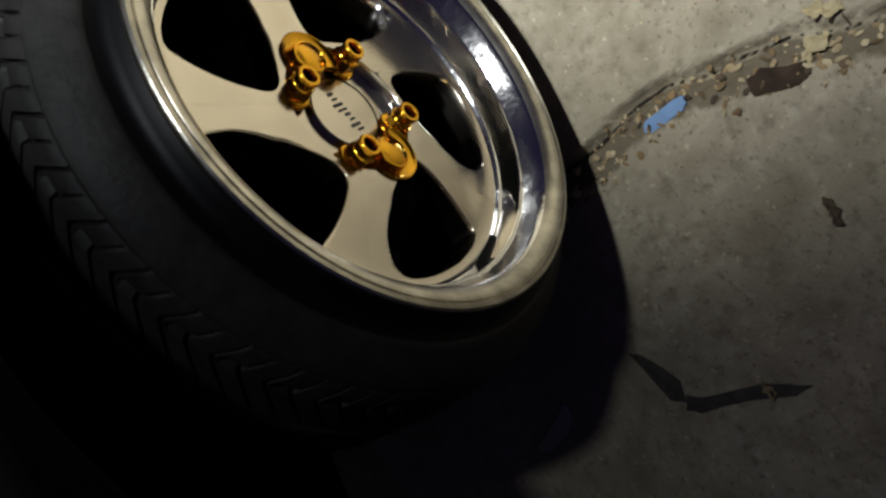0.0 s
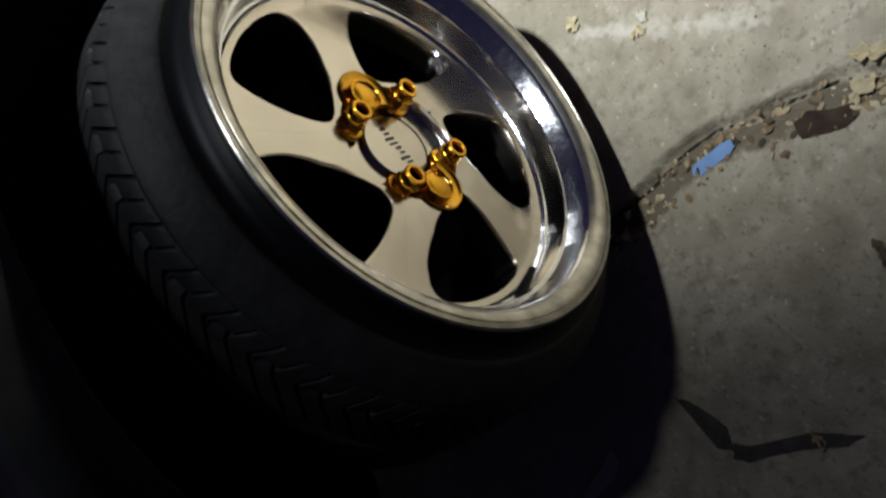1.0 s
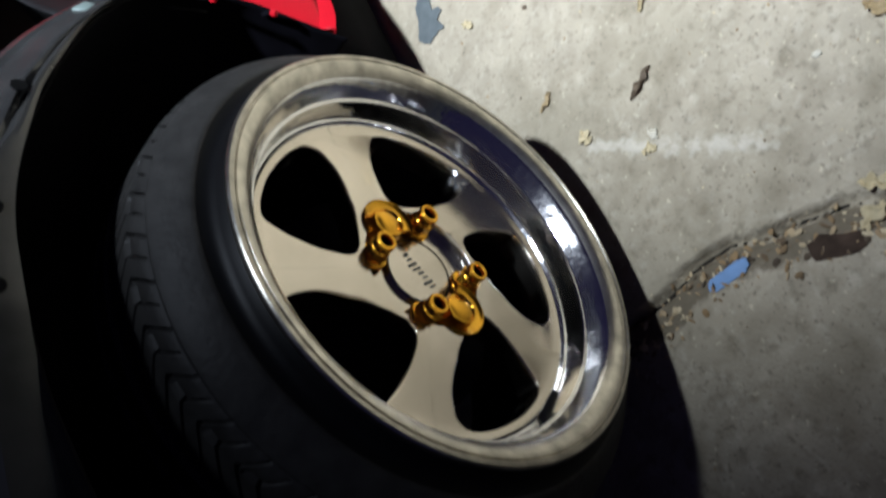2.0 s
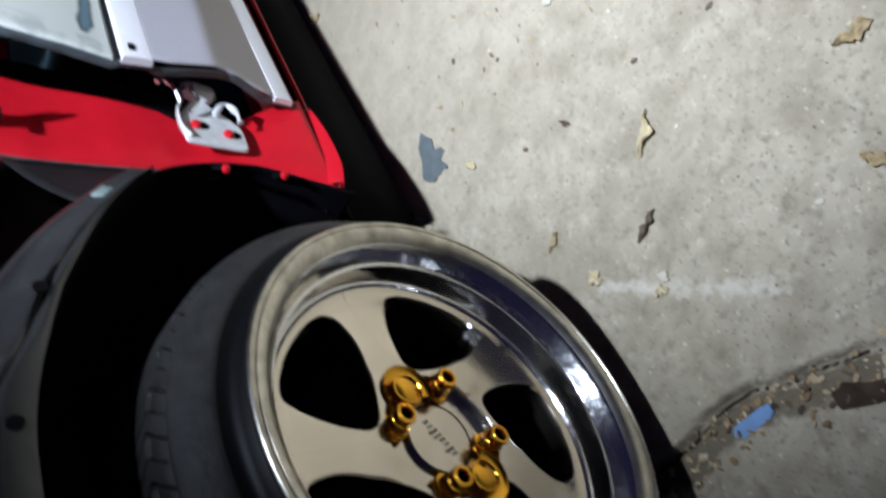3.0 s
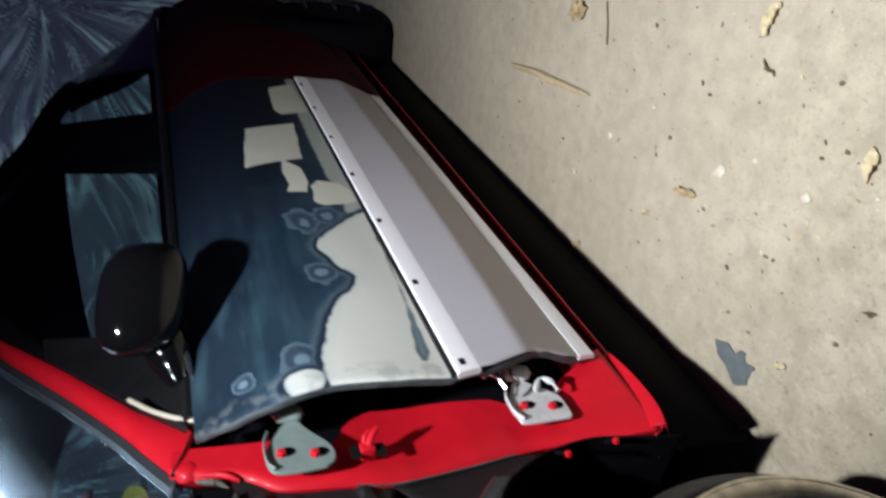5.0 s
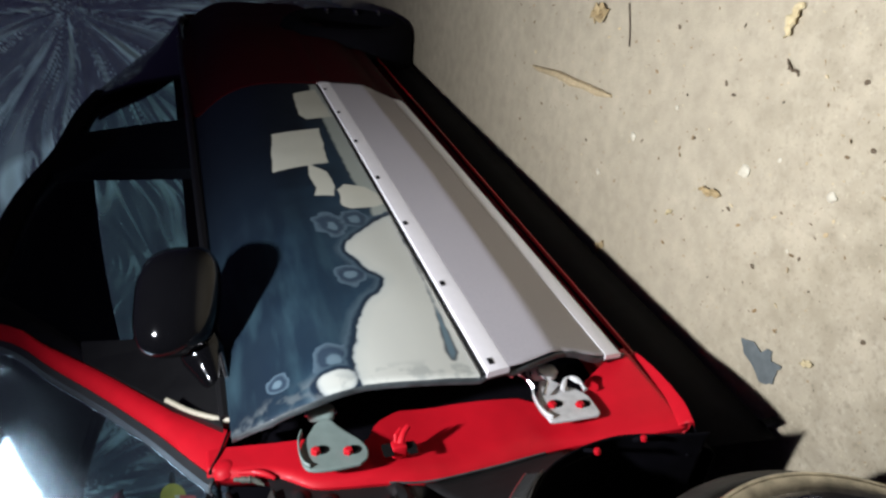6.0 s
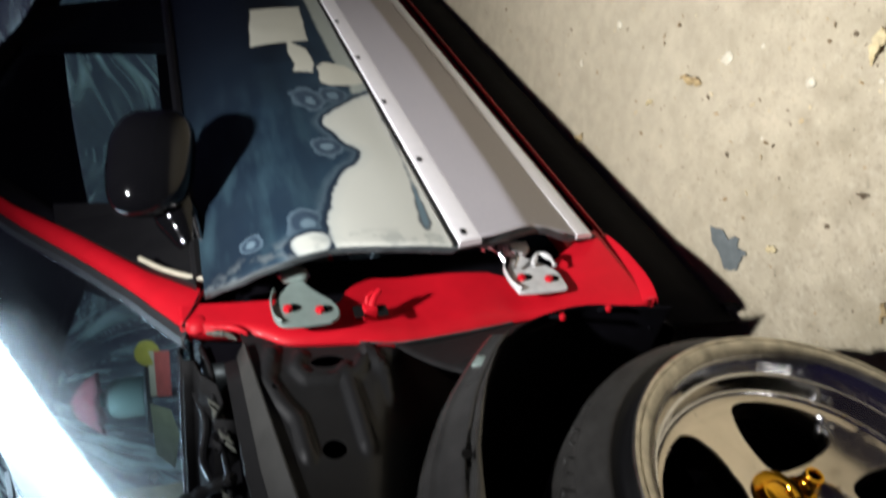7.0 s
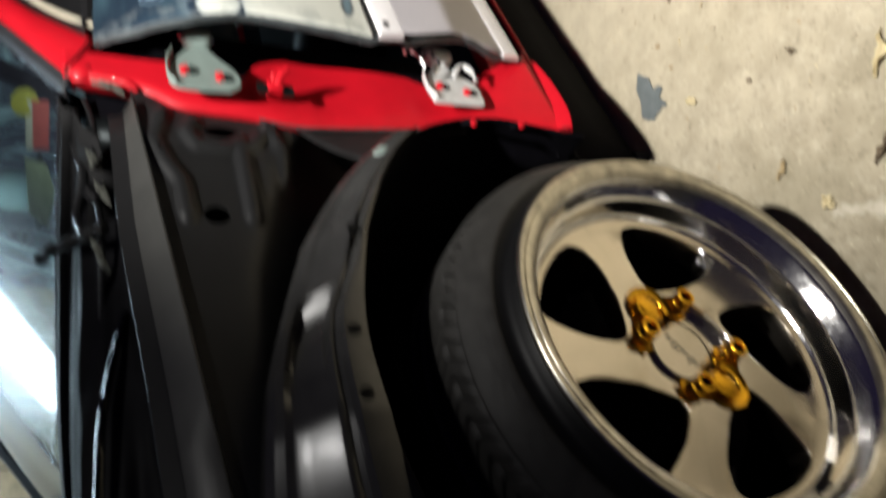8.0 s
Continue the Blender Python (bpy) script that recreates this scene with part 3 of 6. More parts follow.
# sloping rail along the top of the panel
rail = []
for x in np.linspace(-0.6, 0.548, 25):
    low_z = float(np.interp(x, [-0.60, 0.016, 0.114, 0.326, 0.517, 0.60], [0.66, 0.735, 0.748, 0.777, 0.803, 0.812]))
    high_z = float(np.interp(x, [-0.60, 0.032, 0.132, 0.349, 0.569, 0.60], [0.70, 0.767, 0.777, 0.804, 0.818, 0.820]))
    rail.append([(x, 0.094, low_z - 0.006), (x, 0.081, low_z - 0.001), (x, 0.081, low_z + 0.001), (x, 0.103, high_z - 0.001), (x, 0.105, high_z), (x, 0.108, high_z - 0.003), (x, 0.116, high_z - 0.030), (x, 0.135, high_z - 0.060)])
thick(part("fender_rail", grid(rail, flip=True), RAIL, car, "grey-black fender mounting rail"), 0.003)
lip_rows = []
for x in np.linspace(-0.6, 0.545, 30):
    high_z = float(np.interp(x, [-0.60, 0.032, 0.132, 0.349, 0.569, 0.60], [0.70, 0.767, 0.777, 0.804, 0.818, 0.820]))
    lip_rows.append([(x, 0.1045, high_z - 0.004), (x, 0.1065, high_z + 0.001), (x, 0.112, high_z + 0.0165), (x, 0.1135, high_z + 0.0172), (x, 0.116, high_z + 0.015), (x, 0.122, high_z - 0.02)])
thick(part("weld_flange", grid(lip_rows, flip=True), CHASSIS, car, "dark grey weld flange along the rail"), 0.002)
part("firewall", grid([[(0.60, y, z) for z in (0.2, 0.5, 0.82)] for y in (0.10, 0.8, 1.5)]), CHASSIS, car)
part("engine_bay_floor", grid([[(x, y, 0.42) for y in (0.40, 1.3)] for x in (-0.7, 0.6)]), SHADE_BLACK, car)
part("inner_wall", grid([[(x, 0.46, z) for z in (0.10, 0.80)] for x in (-0.7, 0.6)]), SHADE_BLACK, car)

# door post with its flange
POST = spline([(0.606, 0.095, 0.887), (0.592, 0.093, 0.851), (0.582, 0.090, 0.815), (0.568, 0.087, 0.786), (0.546, 0.084, 0.757), (0.537, 0.082, 0.725), (0.530, 0.082, 0.66), (0.522, 0.084, 0.60), (0.529, 0.083, 0.50), (0.537, 0.078, 0.40),
               (0.528, 0.066, 0.336), (0.512, 0.050, 0.28), (0.498, 0.034, 0.222)], 60)
rows = []
for x, y, z in POST:
    bulge = 0.005 * math.sin(z * 31) * math.exp(-((z - 0.55) / 0.2) ** 2)
    row = [(x + 0.002, y + 0.020, z), (x, y + 0.003, z), (x + 0.0025, y, z)]
    back = float(np.interp(z, [0.22, 0.25, 0.312, 0.33, 0.39, 0.42, 0.524, 0.611, 0.650, 0.668, 0.685, 0.72, 0.753, 0.79, 0.86], [0.690, 0.68, 0.645, 0.625, 0.625, 0.648, 0.662, 0.662, 0.638, 0.606, 0.598, 0.602, 0.630, 0.634, 0.645]))
    for k in range(1, 11):
        u = k / 10
        row.append((x + (back - x) * u, y - (0.006 + 0.6 * bulge) * math.sin(math.pi * min(0.5, u * 2.2)) * (0.6 if z < 0.35 else 1.0), z))
    row += [(back + 0.003, y + 0.004, z), (back + 0.005, y + 0.030, z)]
    rows.append(row)
bare = [(x + 0.0005, y + 0.002, z) for x, y, z in POST if 0.41 < z < 0.66]
part("bare_edge", tube(bare, 0.0016, 6), HEM, car, "thin grey bare edge of the post")
corner = [p for p in POST if 0.385 < p[2] < 0.615]
rows_g = []
for k, (x, y, z) in enumerate(corner):
    f = k / (len(corner) - 1)
    foot_x, foot_z = float(np.interp(f, [0, 0.35, 0.7, 1], [0.392, 0.424, 0.452, 0.466])), float(np.interp(f, [0, 0.35, 0.7, 1], [0.556, 0.512, 0.452, 0.395]))
    rows_g.append([(x + (foot_x - x) * u, y + 0.007 + (0.022 - y) * u + 0.006 * math.sin(math.pi * u), z + (foot_z - z) * u) for u in np.linspace(0, 1, 7)])
thick(part("apron_gusset", grid(rows_g, flip=True), SEAL, car, "dark grey corner panel between post and wheel arch"), 0.002)
thick(part("door_post", grid(rows, flip=True), RED, car, "bright red door hinge post"), 0.002)
# near-black sheet standing in for the shade in the door gap
part("gap_shade_sheet", grid([[(x, 0.125, z) for z in (0.20, 0.5, 0.86)] for x in (0.56, 0.66, 0.78)]), SHADE_BLACK, car, "near-black sheet for the shade behind the hinge post")
# red-painted studs along the arch edge
for (x, y, z), root in (((0.436, -0.010, 0.409), (0.463, 0.012, 0.412)), ((0.452, -0.003, 0.330), (0.468, 0.014, 0.332)), ((0.474, 0.030, 0.238), (0.458, 0.050, 0.246))):
    stud = part("stud", tube([(x, y, z), root], 0.0030, 8), SHADE_BLACK, car)
    part("rivet", lathe([(0.0, 0.0040), (0.0030, 0.0035), (0.0044, 0.0016), (0.0046, 0.0), (0.0046, -0.003), (0.0, -0.003)], 14), RED, stud, "red-painted head").matrix_local = Matrix.Translation((x, y, z)) @ Matrix.Rotation(radians(70), 4, "X")
# joint, knob and turned lip of the post
part("seam", tube([(0.668, 0.0465, 0.2500), (0.613, 0.0440, 0.2545), (0.584, 0.0430, 0.2545), (0.550, 0.0420, 0.2600)], 0.0012, 6), HOLE, car, "thin joint across the foot of the post")
knob = part("knob", lathe([(0.0, 0.0050), (0.006, 0.0044), (0.011, 0.0026), (0.0150, -0.001), (0.0180, -0.006)], 24), RED, car, "rounded red knob at the pillar joint")
knob.matrix_local = Matrix.Translation((0.611, 0.0905, 0.866)) @ Matrix.Rotation(radians(75), 4, "X")
part("turned_lip", tube(spline([(0.594, 0.089, 0.846), (0.588, 0.0860, 0.826), (0.580, 0.0845, 0.812), (0.572, 0.0865, 0.800)], 12), [0.0028 + 0.0022 * math.sin(math.pi * k / 11) for k in range(12)], 10), RED, car, "turned red lip of the post")
part("sealant", tube(spline([(0.584, 0.090, 0.853), (0.577, 0.086, 0.840), (0.574, 0.086, 0.828), (0.566, 0.090, 0.815)], 12), [0.0018 + 0.0030 * math.sin(math.pi * k / 11) + 0.0008 * math.sin(k * 2.3) for k in range(12)], 9), TAPE, car, "grey smeared sealant under the post")
# sill
rows, under = [], []
for x in np.linspace(0.498, 3.2, 40):
    d = 0.006 * min(1.0, max(0.0, (x - 0.5) / 0.2))
    k = min(1.0, max(0.0, (0.66 - x) / 0.16))
    fy, fz = 0.043 - 0.011 * k, 0.2025 + 0.0130 * k
    rows.append([(x, 0.10, 0.255), (x, 0.086 - 0.02 * k, 0.246), (x, 0.082 - 0.02 * k, 0.198 + 0.03 * k), (x, fy + 0.024 - 0.01 * k, fz - 0.014 + 0.022 * k), (x, fy + 0.009, fz - 0.010 + 0.012 * k), (x, fy + 0.0032, fz + 0.0014), (x, fy, fz), (x, fy + 0.002, fz - 0.003)])
    under.append([(x, fy + 0.003, fz - 0.003), (x, 0.066, 0.194), (x, 0.080, 0.186), (x, 0.092, 0.165), (x, 0.102, 0.158), (x, 0.30, 0.17)])
thick(part("sill", grid(rows, flip=True), RED, car, "red sill edge"), 0.002)
# underside and floor carry the under-car shade in their colour
thick(part("sill_underside", grid(under, flip=True), SHADE_BLACK, car), 0.002)
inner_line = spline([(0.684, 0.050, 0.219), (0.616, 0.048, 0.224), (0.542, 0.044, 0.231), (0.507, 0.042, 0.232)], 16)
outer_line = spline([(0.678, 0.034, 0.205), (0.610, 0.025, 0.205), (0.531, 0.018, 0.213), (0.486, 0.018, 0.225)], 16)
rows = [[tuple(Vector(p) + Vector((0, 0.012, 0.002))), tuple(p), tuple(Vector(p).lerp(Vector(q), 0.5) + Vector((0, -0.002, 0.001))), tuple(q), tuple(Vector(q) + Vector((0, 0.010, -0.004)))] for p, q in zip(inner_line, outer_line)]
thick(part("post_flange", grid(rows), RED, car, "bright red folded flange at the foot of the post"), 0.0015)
part("floor_pan", grid([[(x, y, 0.175) for y in (0.25, 1.40)] for x in (0.3, 3.3)]), SHADE_BLACK, car)
bevelled(part("jack_tab", box((0.535, 0.098, 0.004), (0.552, 0.104, 0.034), 0.002), SHADE_BLACK, car, "small black tab"), 0.001)
# added near-black sheet that keeps the space below the sill dark
shade_rows = []
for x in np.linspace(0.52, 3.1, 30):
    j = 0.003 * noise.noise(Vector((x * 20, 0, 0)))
    shade_rows.append([(x, 0.105, 0.19), (x, 0.108, 0.10), (x, 0.114 + j, 0.02 + j)])
thick(part("under_shade_sheet", grid(shade_rows), SHADE_BLACK, car, "near-black sheet added for the shade under the sill"), 0.003)


# hinges
def hinge(z0, coat, x0=0.576, y0=0.060, square=False):
    h = group("door_hinge", car, "pale primed steel door hinge with red bolts", Matrix.Translation((x0, y0, z0)))
    outline = spline([(-0.040, 0, -0.030), (-0.042, 0, 0.000), (-0.040, 0, 0.030), (-0.030, 0, 0.042), (-0.008, 0, 0.045), (0.014, 0, 0.039), (0.032, 0, 0.027), (0.048, 0, 0.017), (0.056, 0, 0.006), (0.053, 0, -0.006),
                      (0.040, 0, -0.013), (0.024, 0, -0.024), (0.006, 0, -0.038), (-0.012, 0, -0.045), (-0.030, 0, -0.042), (-0.040, 0, -0.030)], 72)[:-1]
    if square:
        outline = spline([(-0.041, 0, -0.036), (-0.042, 0, 0.000), (-0.041, 0, 0.034), (-0.034, 0, 0.041), (-0.008, 0, 0.041), (0.020, 0, 0.036), (0.036, 0, 0.026), (0.050, 0, 0.018), (0.054, 0, 0.002), (0.040, 0, -0.010),
                          (0.022, 0, -0.030), (0.004, 0, -0.042), (-0.020, 0, -0.043), (-0.036, 0, -0.042), (-0.041, 0, -0.036)], 72)[:-1]
    pts = [(x, -0.012, z) for x, _, z in outline]
    bevelled(part("plate", slab(pts, 0.006, (0, 1, 0)), coat, h, "pale steel hinge plate" if square else "grey-green primed hinge plate", smooth=False), 0.0022)
    rim = spline([(-0.036, 0.0345), (-0.028, 0.0420), (-0.010, 0.0455), (0.016, 0.0440), (0.033, 0.0375)], 20)
    thick(part("side_flange", grid([[(x, -0.008, z), (x, -0.016, z + 0.0010), (x + 0.001, -0.0185, z + 0.0005)] for x, z in rim]), coat, h, "raised hinge edge"), 0.0022)
    for bx, bz in ((-0.008, 0.024), (-0.016, -0.018)):
        b = part("bolt", lathe([(0.0, -0.0052), (0.0045, -0.0052), (0.0062, -0.0040), (0.0066, 0.0), (0.0072, 0.0), (0.0072, 0.0022)], 6), RED, h, "red-painted bolt", smooth=False)
        b.matrix_local = Matrix.Translation((bx, -0.0135, bz)) @ Matrix.Rotation(radians(-90), 4, "X")
        s = part("slot", slab([(bx + 0.003 + 0.0085 * math.cos(k * 0.524), -0.0128, bz - 0.008 + 0.0105 * math.sin(k * 0.524)) for k in range(12)], 0.001, (0, 1, 0)), HOLE, h)
    part("knuckle", lathe([(0.0, -0.018), (0.0085, -0.018), (0.0115, -0.015), (0.0125, -0.008), (0.0125, 0.010), (0.0115, 0.016), (0.0085, 0.019), (0.0, 0.019)], 28), coat, h, "round hinge knuckle").matrix_local = Matrix.Translation((0.064, -0.016, 0.006)) @ Matrix.Rotation(0.12, 4, "Y")
    part("pin", tube([(0.062, -0.016, -0.016), (0.066, -0.016, 0.029)], 0.0045, 10), STEEL, h)
    part("door_leaf", tube([(0.066, -0.012, 0.006), (0.082, -0.006, 0.008), (0.098, 0.004, 0.010)], [0.011, 0.012, 0.012], 10), coat, h)
    return h


hinge(0.723, HINGE)
low_hinge = hinge(0.370, PALE_HINGE, 0.598, 0.056, True)
part("wire_link", tube(spline([(0.030, -0.018, 0.038), (0.048, -0.026, 0.046), (0.062, -0.026, 0.058), (0.056, -0.024, 0.066)], 14), 0.0035, 8), STEEL, low_hinge, "bent steel link")
part("wire_link", tube(spline([(0.010, -0.020, 0.030), (0.030, -0.027, 0.018), (0.046, -0.029, 0.024), (0.060, -0.027, 0.020)], 14), 0.0028, 8), STEEL, low_hinge)
part("bent_tab", tube(spline([(0.016, -0.018, -0.004), (0.034, -0.026, -0.018), (0.024, -0.024, -0.034), (0.008, -0.019, -0.038)], 16), [0.0035 + 0.0015 * math.sin(k * 0.9) for k in range(16)], 8), PALE_HINGE, low_hinge, "bent steel spring tab")


strap = group("check_strap", car, "small red door check bracket on the post", Matrix.Translation((0.566, 0.062, 0.632)))
bevelled(part("bracket", box((-0.010, -0.012, -0.008), (0.006, 0.008, 0.012), 0.002), RED, strap), 0.001)
part("arm", tube([(0.000, -0.010, 0.000), (0.008, -0.022, -0.006), (0.014, -0.026, -0.014)], [0.005, 0.0045, 0.004], 8), RED, strap)
part("arm", tube([(0.002, -0.008, 0.006), (0.010, -0.018, 0.004), (0.016, -0.022, -0.004)], [0.003, 0.003, 0.0025], 8), RED, strap)
for dx, dz in ((-0.005, 0.0185), (-0.006, -0.0150)):
    part("slot", slab([(dx + 0.0125 * math.copysign(abs(math.cos(k * 0.524)) ** 0.4, math.cos(k * 0.524)), -0.0062, dz + 0.0075 * math.copysign(abs(math.sin(k * 0.524)) ** 0.4, math.sin(k * 0.524))) for k in range(12)], 0.001, (0, 1, 0)), HOLE, strap)


# ---- door ----
def smooth_at(z, zs, ys):
    """A smooth curve through values at uneven heights."""
    i = max(0, min(len(zs) - 2, int(np.searchsorted(zs, z)) - 1))
    h = zs[i + 1] - zs[i]

    def slope(k):
        if k in (0, len(zs) - 1):
            a = min(max(k, 1), len(zs) - 1)
            return (ys[a] - ys[a - 1]) / (zs[a] - zs[a - 1])
        return (ys[k + 1] - ys[k - 1]) / (zs[k + 1] - zs[k - 1])
    u = min(1.0, max(0.0, (z - zs[i]) / h))
    return ys[i] * (1 + 2 * u) * (1 - u) ** 2 + h * slope(i) * u * (1 - u) ** 2 + ys[i + 1] * u * u * (3 - 2 * u) + h * slope(i + 1) * u * u * (u - 1)


def side_y(z):
    """The outward line of the body side, by height."""
    if z < 0.281:
        return float(np.interp(z, [0.20, 0.245, 0.276, 0.281], [0.034, 0.019, 0.013, 0.018]))
    if z < 0.4625:
        return smooth_at(z, [0.281, 0.300, 0.325, 0.342, 0.356, 0.385, 0.42, 0.4625], [0.018, 0.0095, -0.0025, -0.0095, -0.012, -0.0145, -0.0145, -0.012])
    if z < 0.5035:
        return -0.018
    return smooth_at(z, [0.5035, 0.58, 0.66, 0.72, 0.78, 0.82, 0.86, 0.92], [-0.012, -0.017, -0.018, -0.013, 0.008, 0.034, 0.066, 0.085])


def panel_y(x, z):
    """The lower door panel: full above a soft ridge, hollow below it."""
    ridge = float(np.interp(x, [0.62, 0.81, 1.06, 1.40, 1.75, 2.10], [0.383, 0.371, 0.364, 0.358, 0.363, 0.366]))
    soft = 0.0035 * math.log(1 + math.exp(max(-40.0, min(40.0, (ridge - z) / 0.0035))))
    return -0.0190 - 0.0010 * max(0.0, (z - ridge) / (0.4625 - ridge)) ** 2 + 0.0345 * soft / (ridge - 0.276)


def front_edge(z):
    return float(np.interp(z, [0.22, 0.30, 0.36, 0.44, 0.50, 0.60, 0.67, 0.74, 0.80, 0.86], [0.668, 0.650, 0.645, 0.617, 0.606, 0.612, 0.616, 0.606, 0.610, 0.640]))


def rear_edge(z):
    return float(np.interp(z, [0.22, 0.29, 0.40, 0.52, 0.66, 0.78, 0.90], [2.02, 2.06, 2.10, 2.12, 2.10, 2.07, 2.04]))


def belt(x):
    return 0.852 + 0.035 * (x - 0.65)


door = group("door", car, "bare sanded door skin with filler patches, blue paint and grey strips")


def strip_rows(z0, z1, nz, nx, push=0.0):
    rows = []
    for i in range(nx):
        u = i / (nx - 1)
        row = []
        for k in range(nz):
            z = z0 + (z1 - z0) * k / (nz - 1)
            x = front_edge(z) + (rear_edge(z) - front_edge(z)) * u
            row.append((x, side_y(z) - push + 0.012 * max(0.0, u - 0.6) ** 2, z + 0.012 * (x - 0.63)))
        rows.append(row)
    return rows


def inside_distance(px, pz, poly):
    """Signed distance to a closed outline, positive within."""
    d = np.full(px.shape, 9.0)
    inside = np.zeros(px.shape, bool)
    n = len(poly)
    for i in range(n):
        (ax, az), (bx, bz) = poly[i], poly[(i + 1) % n]
        ex, ez = bx - ax, bz - az
        u = np.clip(((px - ax) * ex + (pz - az) * ez) / (ex * ex + ez * ez), 0, 1)
        d = np.minimum(d, np.hypot(px - ax - u * ex, pz - az - u * ez))
        cross = ((az > pz) != (bz > pz)) & (px < ex * (pz - az) / (ez if abs(ez) > 1e-9 else 1e-9) + ax)
        inside ^= cross
    return np.where(inside, d, -d)


PATCHES = [
    round_off([(0.600, 0.676), (0.66, 0.676), (0.726, 0.662), (0.807, 0.637), (0.850, 0.600), (0.893, 0.580), (0.925, 0.602), (0.965, 0.618), (1.006, 0.630), (1.055, 0.605), (1.092, 0.574), (1.137, 0.530), (1.130, 0.495), (0.85, 0.490), (0.59, 0.490)], 90),
    [(1.24, 0.598), (1.275, 0.600), (1.307, 0.581), (1.294, 0.535), (1.255, 0.512), (1.205, 0.514), (1.186, 0.540), (1.18, 0.585), (1.195, 0.604)],
    [(1.640, 0.702), (1.682, 0.578), (1.436, 0.593), (1.392, 0.722), (1.50, 0.716)],
    [(1.995, 0.610), (2.055, 0.535), (1.790, 0.524), (1.755, 0.600), (1.80, 0.616)],
    [(1.43, 0.640), (1.38, 0.606), (1.30, 0.600), (1.245, 0.610), (1.25, 0.652), (1.29, 0.640), (1.34, 0.648)],
    [(1.10, 0.545), (1.50, 0.560), (2.10, 0.548), (2.13, 0.49), (1.10, 0.49)],
]


def door_skin():
    nz, nx = 96, 420
    rows = []
    for i in range(nx):
        u = i / (nx - 1)
        row = []
        for k in range(nz):
            v = k / (nz - 1)
            x0 = 0.63 + 1.45 * u
            z = 0.505 + (belt(x0) - 0.012 * (x0 - 0.63) - 0.505) * v
            x = front_edge(z) + (rear_edge(z) - front_edge(z)) * u
            y = side_y(z) + 0.012 * max(0.0, u - 0.6) ** 2 + 0.0012 * noise.noise(Vector((x * 5, z * 7, 0)))
            hem = math.exp(-((x - front_edge(z)) / 0.004) ** 2)
            row.append((x, y + 0.003 * hem, z + 0.012 * (x - 0.63)))
        rows.append(row)
    co = np.array(rows)
    X, Z = co[..., 0], co[..., 2]
    d = np.full(X.shape, -0.2)
    d = np.maximum(d, inside_distance(X, Z, PATCHES[0]))
    plain = np.full(X.shape, -0.2)
    for p in PATCHES[1:5]:
        plain = np.maximum(plain, inside_distance(X, Z, p))
    ghost = inside_distance(X, Z, PATCHES[5])
    eye = np.full(X.shape, 9.0)
    for ex, ez, r in ((0.912, 0.637, 0.022), (0.684, 0.706, 0.024), (0.672, 0.785, 0.013), (1.112, 0.640, 0.030), (1.128, 0.590, 0.026)):
        if r:
            eye = np.minimum(eye, np.hypot((X - ex) * 0.75, Z - ez) / r)
    dome = 0.024 - np.hypot(X - 0.628, (Z - 0.708) * 0.95)
    d = np.maximum(d, dome)
    streak = np.full(X.shape, -0.2)
    line = [(1.14, 0.514, 0.002), (1.0, 0.512, 0.004), (0.90, 0.515, 0.004), (0.80, 0.520, 0.006), (0.72, 0.526, 0.009), (0.668, 0.531, 0.010), (0.652, 0.534, 0.006)]
    for (ax, az, aw), (bx, bz, bw) in zip(line, line[1:]):
        u = np.clip(((X - ax) * (bx - ax) + (Z - az) * (bz - az)) / ((bx - ax) ** 2 + (bz - az) ** 2), 0, 1)
        streak = np.maximum(streak, aw + (bw - aw) * u - np.hypot(X - ax - u * (bx - ax), Z - az - u * (bz - az)))
    bm = grid(rows)
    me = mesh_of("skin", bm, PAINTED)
    for name, arr in (("filler", d), ("plain", plain), ("ghost", ghost), ("eye", eye), ("streak", streak)):
        me.attributes.new(name, "FLOAT", "POINT").data.foreach_set("value", arr.astype(np.float32).ravel())
    ob = new("skin", me)
    ob.parent = door
    tagged(ob, "sanded blue door skin with pale filler patches")
    return thick(ob, 0.0015)


